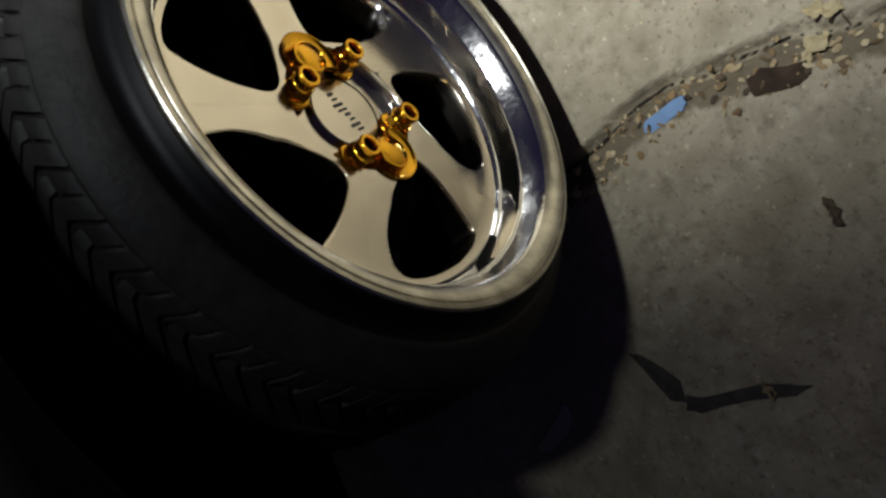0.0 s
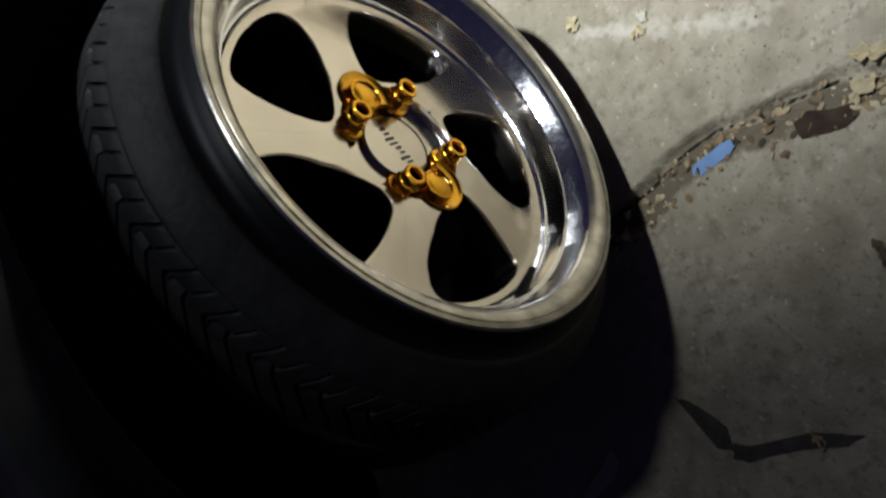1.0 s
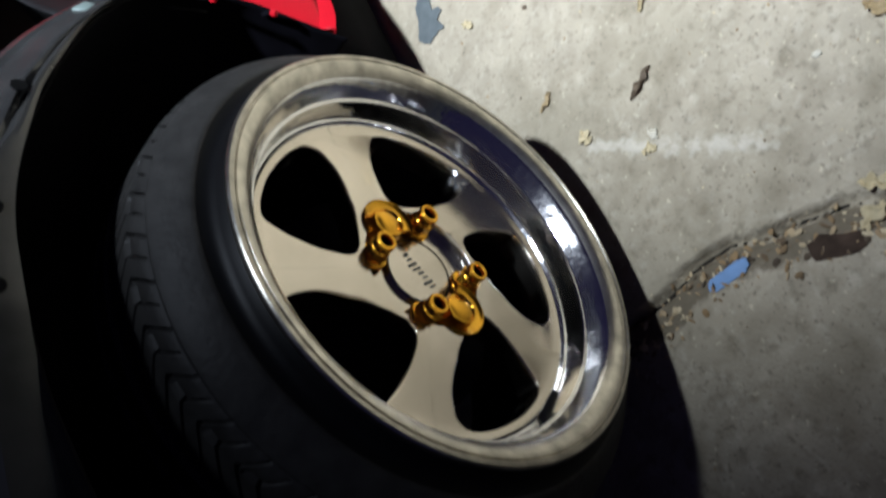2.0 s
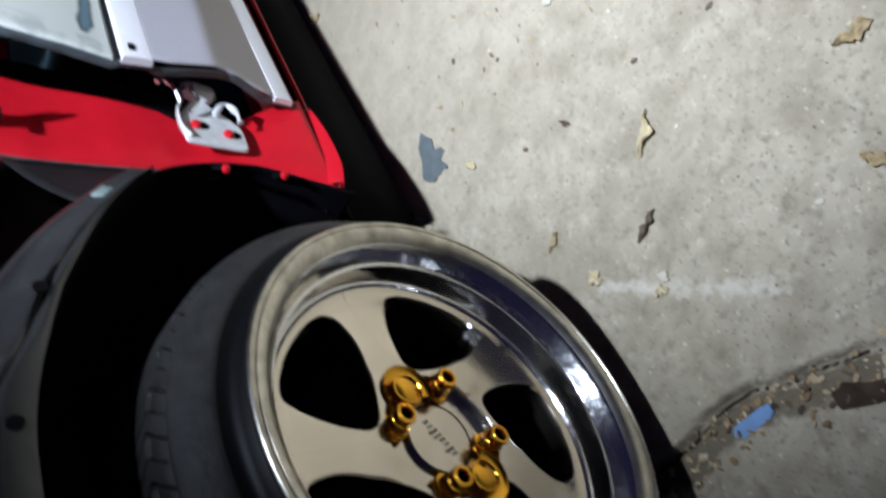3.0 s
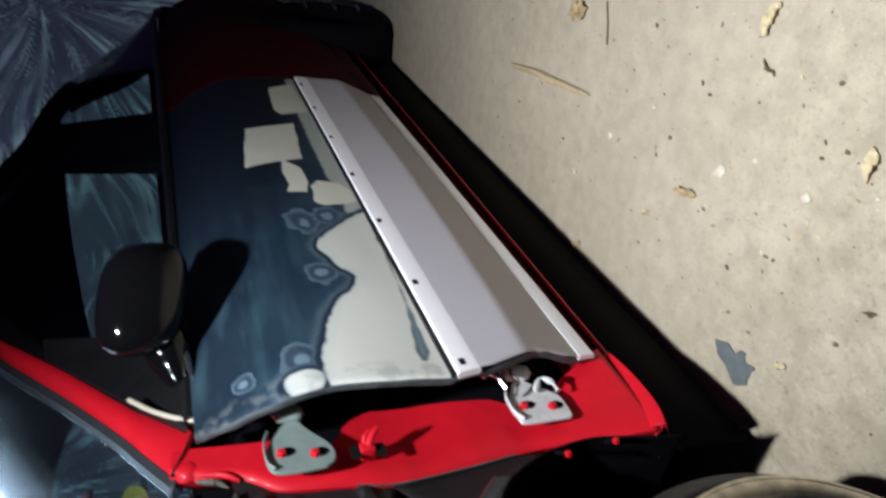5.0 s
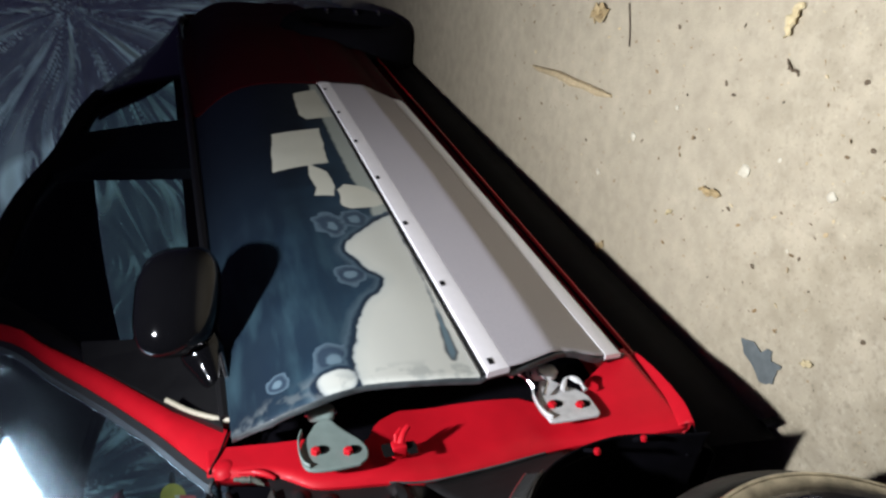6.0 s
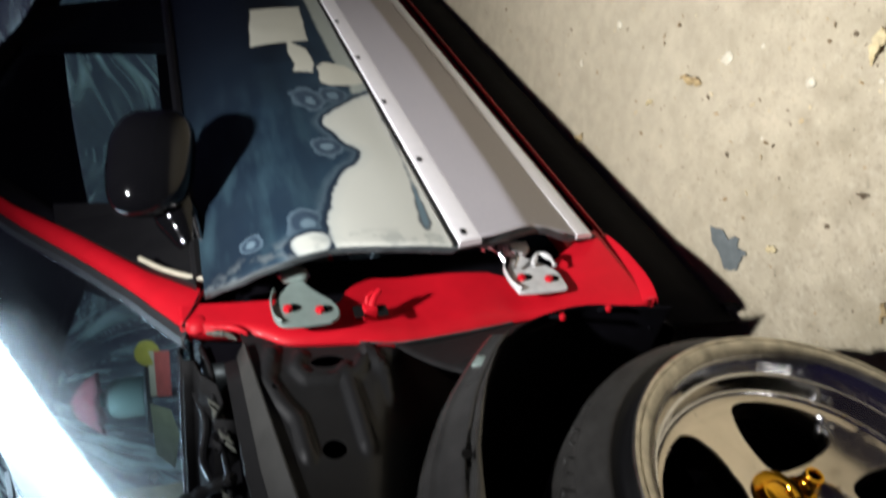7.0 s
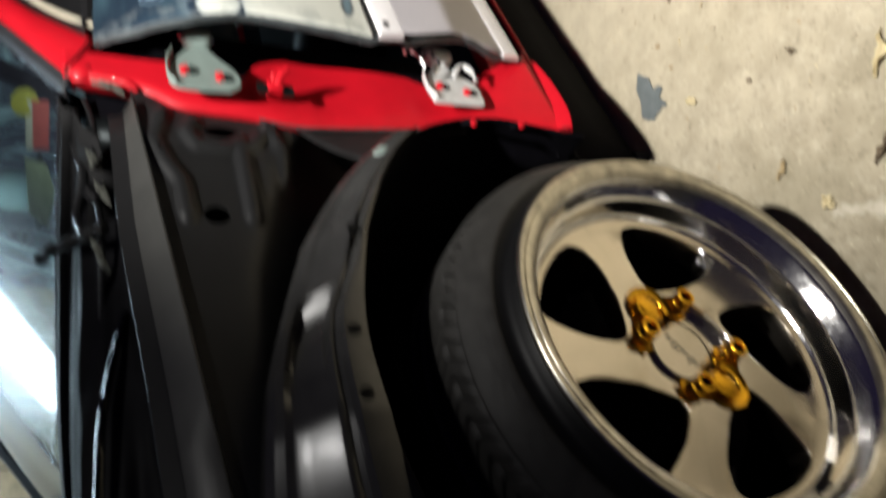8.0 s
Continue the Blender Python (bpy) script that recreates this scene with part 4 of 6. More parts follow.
def sanded_paint():
    m = material("sanded_door_paint", (0.1, 0.1, 0.1), 0.5, coat=0.05, bump=0.04, bump_scale=70, spec=0.22)
    t = m.node_tree
    b = t.nodes["Principled BSDF"]
    co = t.nodes["Texture Coordinate"]

    def attr(name):
        a = t.nodes.new("ShaderNodeAttribute")
        a.attribute_name = name
        return a.outputs["Fac"]

    def noisy(scale, detail=4.0):
        n = t.nodes.new("ShaderNodeTexNoise")
        n.inputs["Scale"].default_value, n.inputs["Detail"].default_value = scale, detail
        t.links.new(co.outputs["Object"], n.inputs["Vector"])
        return n.outputs["Fac"]

    def calc(op, a, b_, c=0.0, clamp=False):
        k = t.nodes.new("ShaderNodeMath")
        k.operation, k.use_clamp = op, clamp
        for i, v in enumerate((a, b_, c)):
            if isinstance(v, (int, float)):
                k.inputs[i].default_value = v
            else:
                t.links.new(v, k.inputs[i])
        return k.outputs[0]

    def ramp(fac, stops):
        r = t.nodes.new("ShaderNodeValToRGB")
        e = r.color_ramp.elements
        e[0].position, e[0].color = stops[0][0], (*stops[0][1], 1)
        e[1].position, e[1].color = stops[-1][0], (*stops[-1][1], 1)
        for p, c in stops[1:-1]:
            n = e.new(p)
            n.color = (*c, 1)
        t.links.new(fac, r.inputs["Fac"])
        return r.outputs["Color"]

    def mix(fac, a, b_):
        x = t.nodes.new("ShaderNodeMix")
        x.data_type = "RGBA"
        t.links.new(fac, x.inputs["Factor"])
        for v, s in ((a, "A"), (b_, "B")):
            if isinstance(v, tuple):
                x.inputs[s].default_value = (*v, 1)
            else:
                t.links.new(v, x.inputs[s])
        return x.outputs["Result"]
    wob = calc("MULTIPLY_ADD", noisy(26), 0.020, -0.010)
    d = calc("ADD", attr("filler"), wob)
    unit = calc("MULTIPLY_ADD", d, 1 / 0.07, 0.05 / 0.07, True)
    body = ramp(unit, [(0.0, (0.014, 0.030, 0.050)), (0.35, (0.017, 0.036, 0.058)), (0.52, (0.055, 0.086, 0.112)), (0.60, (0.013, 0.024, 0.040)), (0.67, (0.013, 0.022, 0.036)), (0.715, (0.34, 0.37, 0.36)), (0.76, (0.45, 0.47, 0.43)), (1.0, (0.49, 0.50, 0.45))])
    # worn-through clouds of the blue
    cloud = calc("MULTIPLY_ADD", noisy(7, 6.0), 3.0, -1.45, True)
    outside = calc("LESS_THAN", unit, 0.50)
    body = mix(calc("MULTIPLY", calc("MULTIPLY", cloud, 0.35), outside), body, (0.042, 0.070, 0.094))
    # dark navy higher up; light fading upwards and rearwards is mixed into it
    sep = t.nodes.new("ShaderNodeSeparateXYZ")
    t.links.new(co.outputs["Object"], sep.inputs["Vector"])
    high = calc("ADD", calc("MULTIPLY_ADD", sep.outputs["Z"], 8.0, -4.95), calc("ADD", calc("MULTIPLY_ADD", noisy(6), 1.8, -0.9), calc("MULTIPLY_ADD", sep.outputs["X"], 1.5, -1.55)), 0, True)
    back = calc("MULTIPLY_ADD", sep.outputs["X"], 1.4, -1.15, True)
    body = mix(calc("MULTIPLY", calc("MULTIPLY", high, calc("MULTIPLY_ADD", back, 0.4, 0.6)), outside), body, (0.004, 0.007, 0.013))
    # long sanding strokes that bring up a teal undercoat
    long_way, stroke = t.nodes.new("ShaderNodeMapping"), t.nodes.new("ShaderNodeTexNoise")
    long_way.inputs["Scale"].default_value = (5.0, 1.0, 26.0)
    stroke.inputs["Scale"].default_value, stroke.inputs["Detail"].default_value = 1.0, 5.0
    t.links.new(co.outputs["Object"], long_way.inputs["Vector"])
    t.links.new(long_way.outputs["Vector"], stroke.inputs["Vector"])
    front = calc("MULTIPLY_ADD", sep.outputs["X"], -1.5, 1.95, True)
    teal = calc("MULTIPLY", calc("MULTIPLY_ADD", stroke.outputs["Fac"], 4.2, -1.95, True), calc("MULTIPLY", front, outside))
    body = mix(calc("MULTIPLY", teal, 0.55), body, (0.050, 0.100, 0.122))
    gap = calc("MULTIPLY", calc("MULTIPLY_ADD", stroke.outputs["Fac"], -5.0, 2.25, True), calc("MULTIPLY", front, outside))
    body = mix(calc("MULTIPLY", gap, 0.5), body, (0.008, 0.016, 0.030))
    # primer band above the strip
    g = calc("MULTIPLY_ADD", calc("ADD", attr("ghost"), wob), 130.0, 0.5, True)
    body = mix(calc("MULTIPLY", g, outside), body, (0.30, 0.33, 0.30))
    pl = calc("MULTIPLY_ADD", calc("ADD", attr("plain"), calc("MULTIPLY", wob, 0.5)), 320.0, 0.5, True)
    body = mix(pl, body, mix(noisy(9), (0.44, 0.44, 0.37), (0.56, 0.56, 0.48)))
    # sanding rings
    e = calc("MULTIPLY_ADD", noisy(24, 2.0), 1.5, -0.75)
    ring = calc("ADD", attr("eye"), e)
    rc = ramp(calc("MULTIPLY", ring, 0.5, 0, True), [(0.0, (0.12, 0.17, 0.205)), (0.20, (0.10, 0.15, 0.185)), (0.30, (0.028, 0.046, 0.07)), (0.42, (0.026, 0.042, 0.064)), (0.55, (0.07, 0.105, 0.135)), (0.7, (0.04, 0.068, 0.1))])
    body = mix(calc("MULTIPLY", calc("LESS_THAN", ring, 1.25), outside), body, rc)
    s = calc("MULTIPLY_ADD", calc("ADD", attr("streak"), calc("MULTIPLY", wob, 0.6)), 220.0, 0.0, True)
    inner = calc("MULTIPLY_ADD", attr("streak"), 300.0, -1.0, True)
    body = mix(calc("MULTIPLY", s, 0.9), body, mix(inner, (0.022, 0.035, 0.05), (0.06, 0.12, 0.16)))
    # bare metal wear along the front hem
    hem = calc("MULTIPLY", calc("MULTIPLY_ADD", sep.outputs["X"], -45.0, 29.6, True), calc("MULTIPLY_ADD", noisy(34), 9.0, -4.4, True))
    body = mix(calc("MULTIPLY", hem, 0.38), body, (0.17, 0.19, 0.19))
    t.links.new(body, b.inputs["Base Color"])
    return m


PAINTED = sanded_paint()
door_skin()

# edge return of the door, its strips and lower panel
rows = [[(front_edge(z) + 0.001, side_y(z) + 0.001, z), (front_edge(z) + 0.004, side_y(z) + 0.013, z), (front_edge(z) + 0.03, side_y(z) + 0.020, z)] for z in np.linspace(0.235, 0.852, 60)]
thick(part("front_return", grid(rows), HEM, door, "worn folded door edge"), 0.002)


def moulding(z0, z1, proud, mat, name, label):
    rows = []
    for i in range(90):
        u = i / 89
        row = []
        for dz, dy in ((0.0, 0.006), (0.0, -proud + 0.0015), (0.0015, -proud), ((z1 - z0) * 0.5, -proud - 0.0012), (z1 - z0 - 0.0015, -proud), (z1 - z0, -proud + 0.0015), (z1 - z0, 0.006)):
            z = z0 + dz
            x = front_edge(z) - 0.003 + (rear_edge(z) - front_edge(z)) * u
            base = side_y(z0) + (side_y(z1) - side_y(z0)) * dz / (z1 - z0)
            row.append((x, base + dy + 0.012 * max(0.0, u - 0.6) ** 2, z + 0.012 * (x - 0.63)))
        rows.append(row)
    bm = grid(rows)
    bm.verts.ensure_lookup_table()
    bm.faces.new(bm.verts[:7])
    bm.faces.new(bm.verts[-7:][::-1])
    return part(name, bm, mat, door, label, angle=30)


upper = moulding(0.4625, 0.4990, 0.004, WHITE, "upper_strip", "white moulding strip with clip holes")
moulding(0.245, 0.2775, 0.0018, WHITE, "lower_strip", "white lower edge strip")
panel_rows = [[(x, panel_y(x, z - 0.012 * (x - 0.63)) + y - side_y(z - 0.012 * (x - 0.63)), z) for x, y, z in row] for row in strip_rows(0.276, 0.464, 64, 120)]
thick(part("lower_panel", grid(panel_rows), SILVER, door, "silver-grey lower door panel"), 0.0015)
thick(part("seam", grid(strip_rows(0.496, 0.508, 3, 60, -0.003)), HOLE, door), 0.001)
for x, z in ((0.627, 0.486), (0.853, 0.491), (1.091, 0.496), (1.326, 0.500), (1.565, 0.503), (1.80, 0.506), (2.03, 0.508)):
    yy = side_y(0.4895) - 0.0062 + 0.012 * max(0.0, (x - 0.63) / 1.46 - 0.6) ** 2
    part("clip_hole", box((x - 0.007, yy, z - 0.004), (x + 0.007, yy + 0.004, z + 0.004), 0.001), HOLE, upper)

# ---- rear quarter, roof, pillars, glass ----
CY = 0.80
rows = []
for i in range(70):
    u = i / 69
    row = []
    for k in range(40):
        z = 0.235 + (0.90 - 0.235) * k / 39
        x = rear_edge(min(z, 0.9)) + 0.006 + (3.75 - rear_edge(min(z, 0.9))) * u
        zz = z
        row.append((x, side_y(min(zz, 0.86)) + 0.005 + 0.05 * u * u - 0.02 * math.exp(-((x - 2.85) / 0.40) ** 2), zz + 0.012 * (x - 0.63)))
    rows.append(row)
# colour is taken nearly to black for the weak light this far back
thick(part("rear_quarter", grid(rows), SHADED_DARK_RED, car, "rear quarter panel in dark red, deepened for its shade"), 0.002)


def rear_wheel():
    w = group("rear_wheel", car, "dark deep-dish rear wheel standing proud of the arch", Matrix.Translation((2.95, -0.050, 0.275)) @ Matrix.Rotation(radians(90), 4, "X"))
    # tyre and rim have the dark of the rear put into their colour
    part("tyre", lathe([(0.205, 0.0), (0.235, 0.004), (0.262, -0.014), (0.273, -0.04), (0.273, -0.17), (0.255, -0.2), (0.2, -0.2)], 72), SHADE_BLACK, w)
    part("rim", lathe([(0.212, 0.002), (0.204, 0.004), (0.196, -0.006), (0.190, -0.028), (0.182, -0.034), (0.176, -0.046), (0.08, -0.060), (0.06, -0.052), (0.0, -0.050)], 72), SHADE_BLACK, w, "rear rim darkened to near-black")
    # three added bars draw the glints on the rim
    for x, y in ((0.16, 0.06), (0.13, -0.06), (0.14, -0.16)):
        part("glint_bar", tube([(x - 0.03, y, 0.004), (x, y, 0.007), (x + 0.03, y, 0.004)], 0.007, 8), STEEL, w)


rear_wheel()
PIL_U = spline([(0.690, 0.095, 0.848), (0.744, 0.107, 0.918), (0.794, 0.114, 0.960), (0.913, 0.132, 1.051), (1.038, 0.151, 1.155), (1.127, 0.166, 1.216), (1.34, 0.235, 1.350), (1.56, 0.275, 1.402)], 60)
PIL_L = spline([(0.600, 0.098, 0.875), (0.672, 0.111, 0.918), (0.739, 0.122, 0.958), (0.860, 0.141, 1.042), (0.980, 0.159, 1.133), (1.092, 0.178, 1.212), (1.26, 0.235, 1.345), (1.48, 0.290, 1.408)], 60)
rows = []
for a, b in zip(PIL_U, PIL_L):
    a, b = Vector(a), Vector(b)
    out = Vector((-0.25, -0.9, 0.35))
    rows.append([a + Vector((0.004, 0.02, 0)), a, a.lerp(b, 0.15) + 0.004 * out, a.lerp(b, 0.5) + 0.006 * out, a.lerp(b, 0.85) + 0.004 * out, b, b + Vector((0, 0.02, -0.004))])
thick(part("windscreen_pillar", grid(rows), RED, car, "red windscreen pillar"), 0.002)
seam = spline([(0.684, 0.082, 0.852), (0.660, 0.084, 0.860), (0.634, 0.086, 0.869), (0.612, 0.089, 0.880), (0.604, 0.094, 0.884)], 16)
part("seam", tube(seam, 0.0017, 8), HOLE, car, "dark joint between pillar and post")
rows, edge, glass_edge = [], [], []
for b in PIL_L:
    b = Vector(b)
    g = b + Vector((-0.014, 0.018, 0.003))
    rows.append([b + Vector((0.0, 0.004, -0.006)), b + Vector((-0.001, 0.002, 0.003)), b.lerp(g, 0.5) + Vector((-0.002, -0.003, 0.006)), g + Vector((0.001, -0.001, 0.004)), g + Vector((0, 0.004, -0.004))])
    edge.append(g + Vector((0.0, 0.0, 0.0035)))
    glass_edge.append(g)
thick(part("pillar_rubber", grid(rows), TRIM, car, "dark grey windscreen rubber"), 0.002)
part("chrome_line", tube(edge, 0.0022, 8), STEEL, car, "thin bright windscreen trim line")
# windscreen, bowed forward in the middle
def screen_point(u, v):
    """u across from this side to the far side, v from the cowl to the roof."""
    e = Vector(spline([tuple(p) for p in glass_edge], 60)[int(v * 59)])
    far = Vector((e.x, 2 * CY - e.y, e.z))
    p = e.lerp(far, u)
    flat = Vector(glass_edge[0]).lerp(Vector(glass_edge[-1]), v)
    w = min(1.0, min(u, 1 - u) / 0.12)
    w = w * w * (3 - 2 * w)
    p.x, p.z = p.x + (flat.x - p.x) * w, p.z + (flat.z + 0.02 * 4 * v * (1 - v) - p.z) * w
    bow = 4 * u * (1 - u)
    return p + Vector((-0.13 * bow * (1 - 0.3 * v), 0, 0.012 * bow))


def glass(name, tint, rough=0.0, dusty=0.05, hazy=0.4, most=1.0):
    m = bpy.data.materials.new(name)
    m.use_nodes = True
    t = m.node_tree
    t.nodes.remove(t.nodes["Principled BSDF"])
    out = t.nodes["Material Output"]
    tr, gl, mx = t.nodes.new("ShaderNodeBsdfTransparent"), t.nodes.new("ShaderNodeBsdfGlossy"), t.nodes.new("ShaderNodeMixShader")
    fr = t.nodes.new("ShaderNodeFresnel")
    fr.inputs["IOR"].default_value = 1.5
    cap_at = t.nodes.new("ShaderNodeMath")
    cap_at.operation, cap_at.inputs[1].default_value = "MINIMUM", most
    t.links.new(fr.outputs[0], cap_at.inputs[0])
    nz = t.nodes.new("ShaderNodeTexNoise")
    nz.inputs["Scale"].default_value = 6
    rr = t.nodes.new("ShaderNodeMapRange")
    rr.inputs["To Min"].default_value, rr.inputs["To Max"].default_value = rough, rough + 0.03
    t.links.new(nz.outputs["Fac"], rr.inputs["Value"])
    t.links.new(rr.outputs["Result"], gl.inputs["Roughness"])
    tr.inputs["Color"].default_value = (*tint, 1)
    dust, veil, dm = t.nodes.new("ShaderNodeBsdfDiffuse"), t.nodes.new("ShaderNodeMixShader"), t.nodes.new("ShaderNodeMapRange")
    dust.inputs["Color"].default_value = (0.42, 0.50, 0.66, 1)
    dm.inputs["To Min"].default_value, dm.inputs["To Max"].default_value = 0.0, dusty
    t.links.new(nz.outputs["Fac"], dm.inputs["Value"])
    t.links.new(dm.outputs["Result"], veil.inputs[0])
    haze, both = t.nodes.new("ShaderNodeBsdfGlossy"), t.nodes.new("ShaderNodeMixShader")
    haze.inputs["Roughness"].default_value = 0.30
    both.inputs[0].default_value = hazy
    t.links.new(gl.outputs[0], both.inputs[1])
    t.links.new(haze.outputs[0], both.inputs[2])
    t.links.new(cap_at.outputs[0], mx.inputs[0])
    t.links.new(tr.outputs[0], mx.inputs[1])
    t.links.new(both.outputs[0], mx.inputs[2])
    t.links.new(mx.outputs[0], veil.inputs[1])
    t.links.new(dust.outputs[0], veil.inputs[2])
    t.links.new(veil.outputs[0], out.inputs["Surface"])
    return m


CLEAR = glass("dusty_glass", (0.58, 0.66, 0.68), 0.02, 0.026, 0.60)
PANE = glass("tinted_glass", (0.78, 0.88, 0.85), 0.0, 0.002, 0.05, 0.03)
rows = [[screen_point(u, v) for v in np.linspace(0, 1, 30)] for u in np.linspace(0, 1, 40)]
part("windscreen", grid(rows), CLEAR, car, "dusty windscreen with stickers inside")
rows = [[screen_point(u, 0.0) + Vector((dx, 0, dz)) for dx, dz in ((0.012, 0.006), (-0.004, 0.012), (-0.022, 0.006), (-0.026, -0.012))] for u in np.linspace(0, 1, 40)]
thick(part("cowl_seal", grid(rows), SEAL, car, "black windscreen base seal"), 0.002)

# cowl tray in front of the screen
rows = []
for u in np.linspace(0.0, 1.0, 50):
    p = screen_point(u, 0.0) + Vector((-0.024, 0, -0.006))
    rip = 0.001 * math.sin(u * 60)
    rows.append([p, p + Vector((-0.03, 0, -0.010)), p + Vector((-0.05, 0, -0.028)), p + Vector((-0.085, 0, -0.034 + rip)), p + Vector((-0.11, 0, -0.022)), p + Vector((-0.118, 0, -0.05))])
thick(part("cowl_tray", grid(rows), SEAL, car, "black plastic cowl tray below the windscreen"), 0.002)
base_line = [screen_point(q, 0.0) + Vector((-0.012, 0, 0.0115)) for q in np.linspace(0.0, 0.30, 24)]
part("base_trim_line", tube(base_line, 0.0021, 8), STEEL, car, "thin bright trim line at the windscreen base")
rows = []
for i in range(60):
    x = 0.56 - 0.9 * i / 59
    row = []
    for k in range(26):
        v = k / 25
        top_z = 0.866 - 0.034 * (0.5 - x)
        y = 0.140 + 0.055 * v ** 1.3 + 0.010 * noise.noise(Vector((x * 3.0, v * 5.0, 1.0))) + 0.003 * noise.noise(Vector((x * 14, v * 9, 3)))
        z = 0.775 - 0.05 * i / 59 + (top_z - 0.775 + 0.05 * i / 59) * v
        row.append((x, y, z))
    rows.append(row)
thick(part("cowl_cover", grid(rows), FILM, car, "crumpled glossy black plastic along the cowl"), 0.002)
wires = tube(spline([(0.575, 0.135, 0.868), (0.55, 0.16, 0.872), (0.50, 0.17, 0.860), (0.46, 0.20, 0.866), (0.40, 0.20, 0.850), (0.32, 0.24, 0.845), (0.2, 0.25, 0.84)], 40), 0.006, 8)
part("wiring_loom", wires, BLACK, car, "taped black wiring loom on the cowl")
part("washer_hose", tube(spline([(0.59, 0.12, 0.862), (0.54, 0.125, 0.850), (0.47, 0.145, 0.848), (0.38, 0.15, 0.838), (0.25, 0.19, 0.835), (0.1, 0.2, 0.83)], 40), 0.004, 8), BLACK, car)
part("wiring_branch", tube(spline([(0.418, 0.235, 0.905), (0.405, 0.205, 0.892), (0.388, 0.172, 0.868), (0.372, 0.140, 0.845), (0.365, 0.125, 0.834)], 24), [0.0075 + 0.0015 * math.sin(k * 1.3) for k in range(24)], 9), SEAL, car, "black taped wiring branch over the cowl edge")
part("film_edge", tube(spline([(0.273, 0.160, 0.812), (0.226, 0.160, 0.822), (0.172, 0.160, 0.830), (0.123, 0.160, 0.834), (0.05, 0.165, 0.834)], 24), 0.0042, 9), GLOSS, car, "rolled edge of glossy black film")


def ribbon(name, a, b, w, seed, mat, label):
    """A short crumpled strip of tape or film between two points."""
    a, b = Vector(a), Vector(b)
    rows = []
    for i in range(14):
        p = a.lerp(b, i / 13)
        sway = 0.007 * noise.noise(Vector((i * 0.45, seed, 0)))
        rows.append([p + Vector((0.3 * w * (k - 2), sway + 0.004 * noise.noise(Vector((i * 0.8, k * 0.7, seed))), w * (k - 2) / 4 * (1 + 0.4 * noise.noise(Vector((i * 0.6, 1, seed)))))) for k in range(5)])
    return thick(part(name, grid(rows), mat, car, label), 0.0008)


ribbon("tape_strip", (0.492, 0.128, 0.850), (0.412, 0.128, 0.835), 0.016, 1.0, TAPE, "loose dusty tape strip on the cowl")
ribbon("tape_strip", (0.451, 0.128, 0.840), (0.415, 0.128, 0.853), 0.014, 4.0, FILM, "loose black tape strip on the cowl")
ribbon("tape_strip", (0.345, 0.128, 0.843), (0.304, 0.128, 0.832), 0.012, 7.0, TAPE, "loose dusty tape strip on the cowl")

# roof, its rails and the broad rear pillars
ROOF = [(1.50, 1.408), (1.75, 1.425), (2.05, 1.422), (2.35, 1.385), (2.75, 1.24), (3.10, 1.06), (3.36, 0.965)]
ROOF_RAIL = spline([(1.48, 0.292, 1.400), (1.80, 0.318, 1.402), (2.20, 0.335, 1.365), (2.40, 0.298, 1.341), (2.65, 0.252, 1.304), (2.80, 0.215, 1.243), (2.95, 0.190, 1.180), (3.20, 0.138, 1.056), (3.52, 0.076, 0.900)], 80)


def roof_rail(x):
    """Side and height of the roof's outer line at x."""
    return float(np.interp(x, ROOF_RAIL[:, 0], ROOF_RAIL[:, 1])), float(np.interp(x, ROOF_RAIL[:, 0], ROOF_RAIL[:, 2]))


rows = []
for x, z in [q for q in spline(ROOF, 40) if q[0] < 2.72]:
    w, e = roof_rail(x)
    row = [(x, w - 0.02, e - 0.045), (x, w, e - 0.012), (x, w + 0.05, min(e + 0.006, z))]
    row += [(x, w + 0.05 + (2 * (CY - w) - 0.10) * k / 8, z + 0.02 * math.sin(math.pi * k / 8)) for k in range(1, 8)]
    rows.append(row + [(x, 2 * CY - w - 0.05, min(e + 0.006, z)), (x, 2 * CY - w, e - 0.012), (x, 2 * CY - w + 0.02, e - 0.045)])
thick(part("roof", grid(rows), SHADE_BLACK, car, "black roof"), 0.004)
slope = [q for q in spline(ROOF, 40) if q[0] > 2.64]
rows = [[(x, y, z + 0.012 * math.sin(math.pi * (y - 0.30) / (2 * CY - 0.60))) for y in np.linspace(0.27, 2 * CY - 0.27, 9)] for x, z in slope]
part("rear_glass", grid(rows), PANE, car, "sloping rear window glass")
for sgn in (0, 1):
    rows = []
    for u in np.linspace(0.0, 1.0, 24):
        xb, xt = 2.50 + 1.02 * u, 2.74 + 0.78 * u
        (w, e), zb = roof_rail(xt), 0.856 + 0.035 * (xb - 0.65)
        inner = float(np.interp(xt, [q[0] for q in slope], [q[1] for q in slope]))
        row = [(xb, 0.082, zb - 0.03), (xb, 0.074, zb)]
        row += [(xb + (xt - xb) * k / 5, 0.074 + (w - 0.074) * k / 5 - 0.014 * math.sin(math.pi * k / 5), zb + (e - zb) * k / 5) for k in range(1, 6)]
        row += [(xt, w + 0.02, e + 0.002), (xt, 0.275, inner - 0.004), (xt, 0.300, inner - 0.006)]
        rows.append([(x, 2 * CY - y if sgn else y, z) for x, y, z in row])
    # black here stands for the darkness at the rear of the red body
    thick(part("rear_pillar", grid(rows), GLOSS, car, "rear pillar in glossy black for the darkness there"), 0.004)
part("tail_lid", grid([[(x, y, z) for y in (0.12, 0.5, 1.1, 1.48)] for x, z in ((3.30, 0.985), (3.55, 0.95), (3.76, 0.93))]), SHADED_DARK_RED, car, "tail lid in dark red, deepened for its shade")
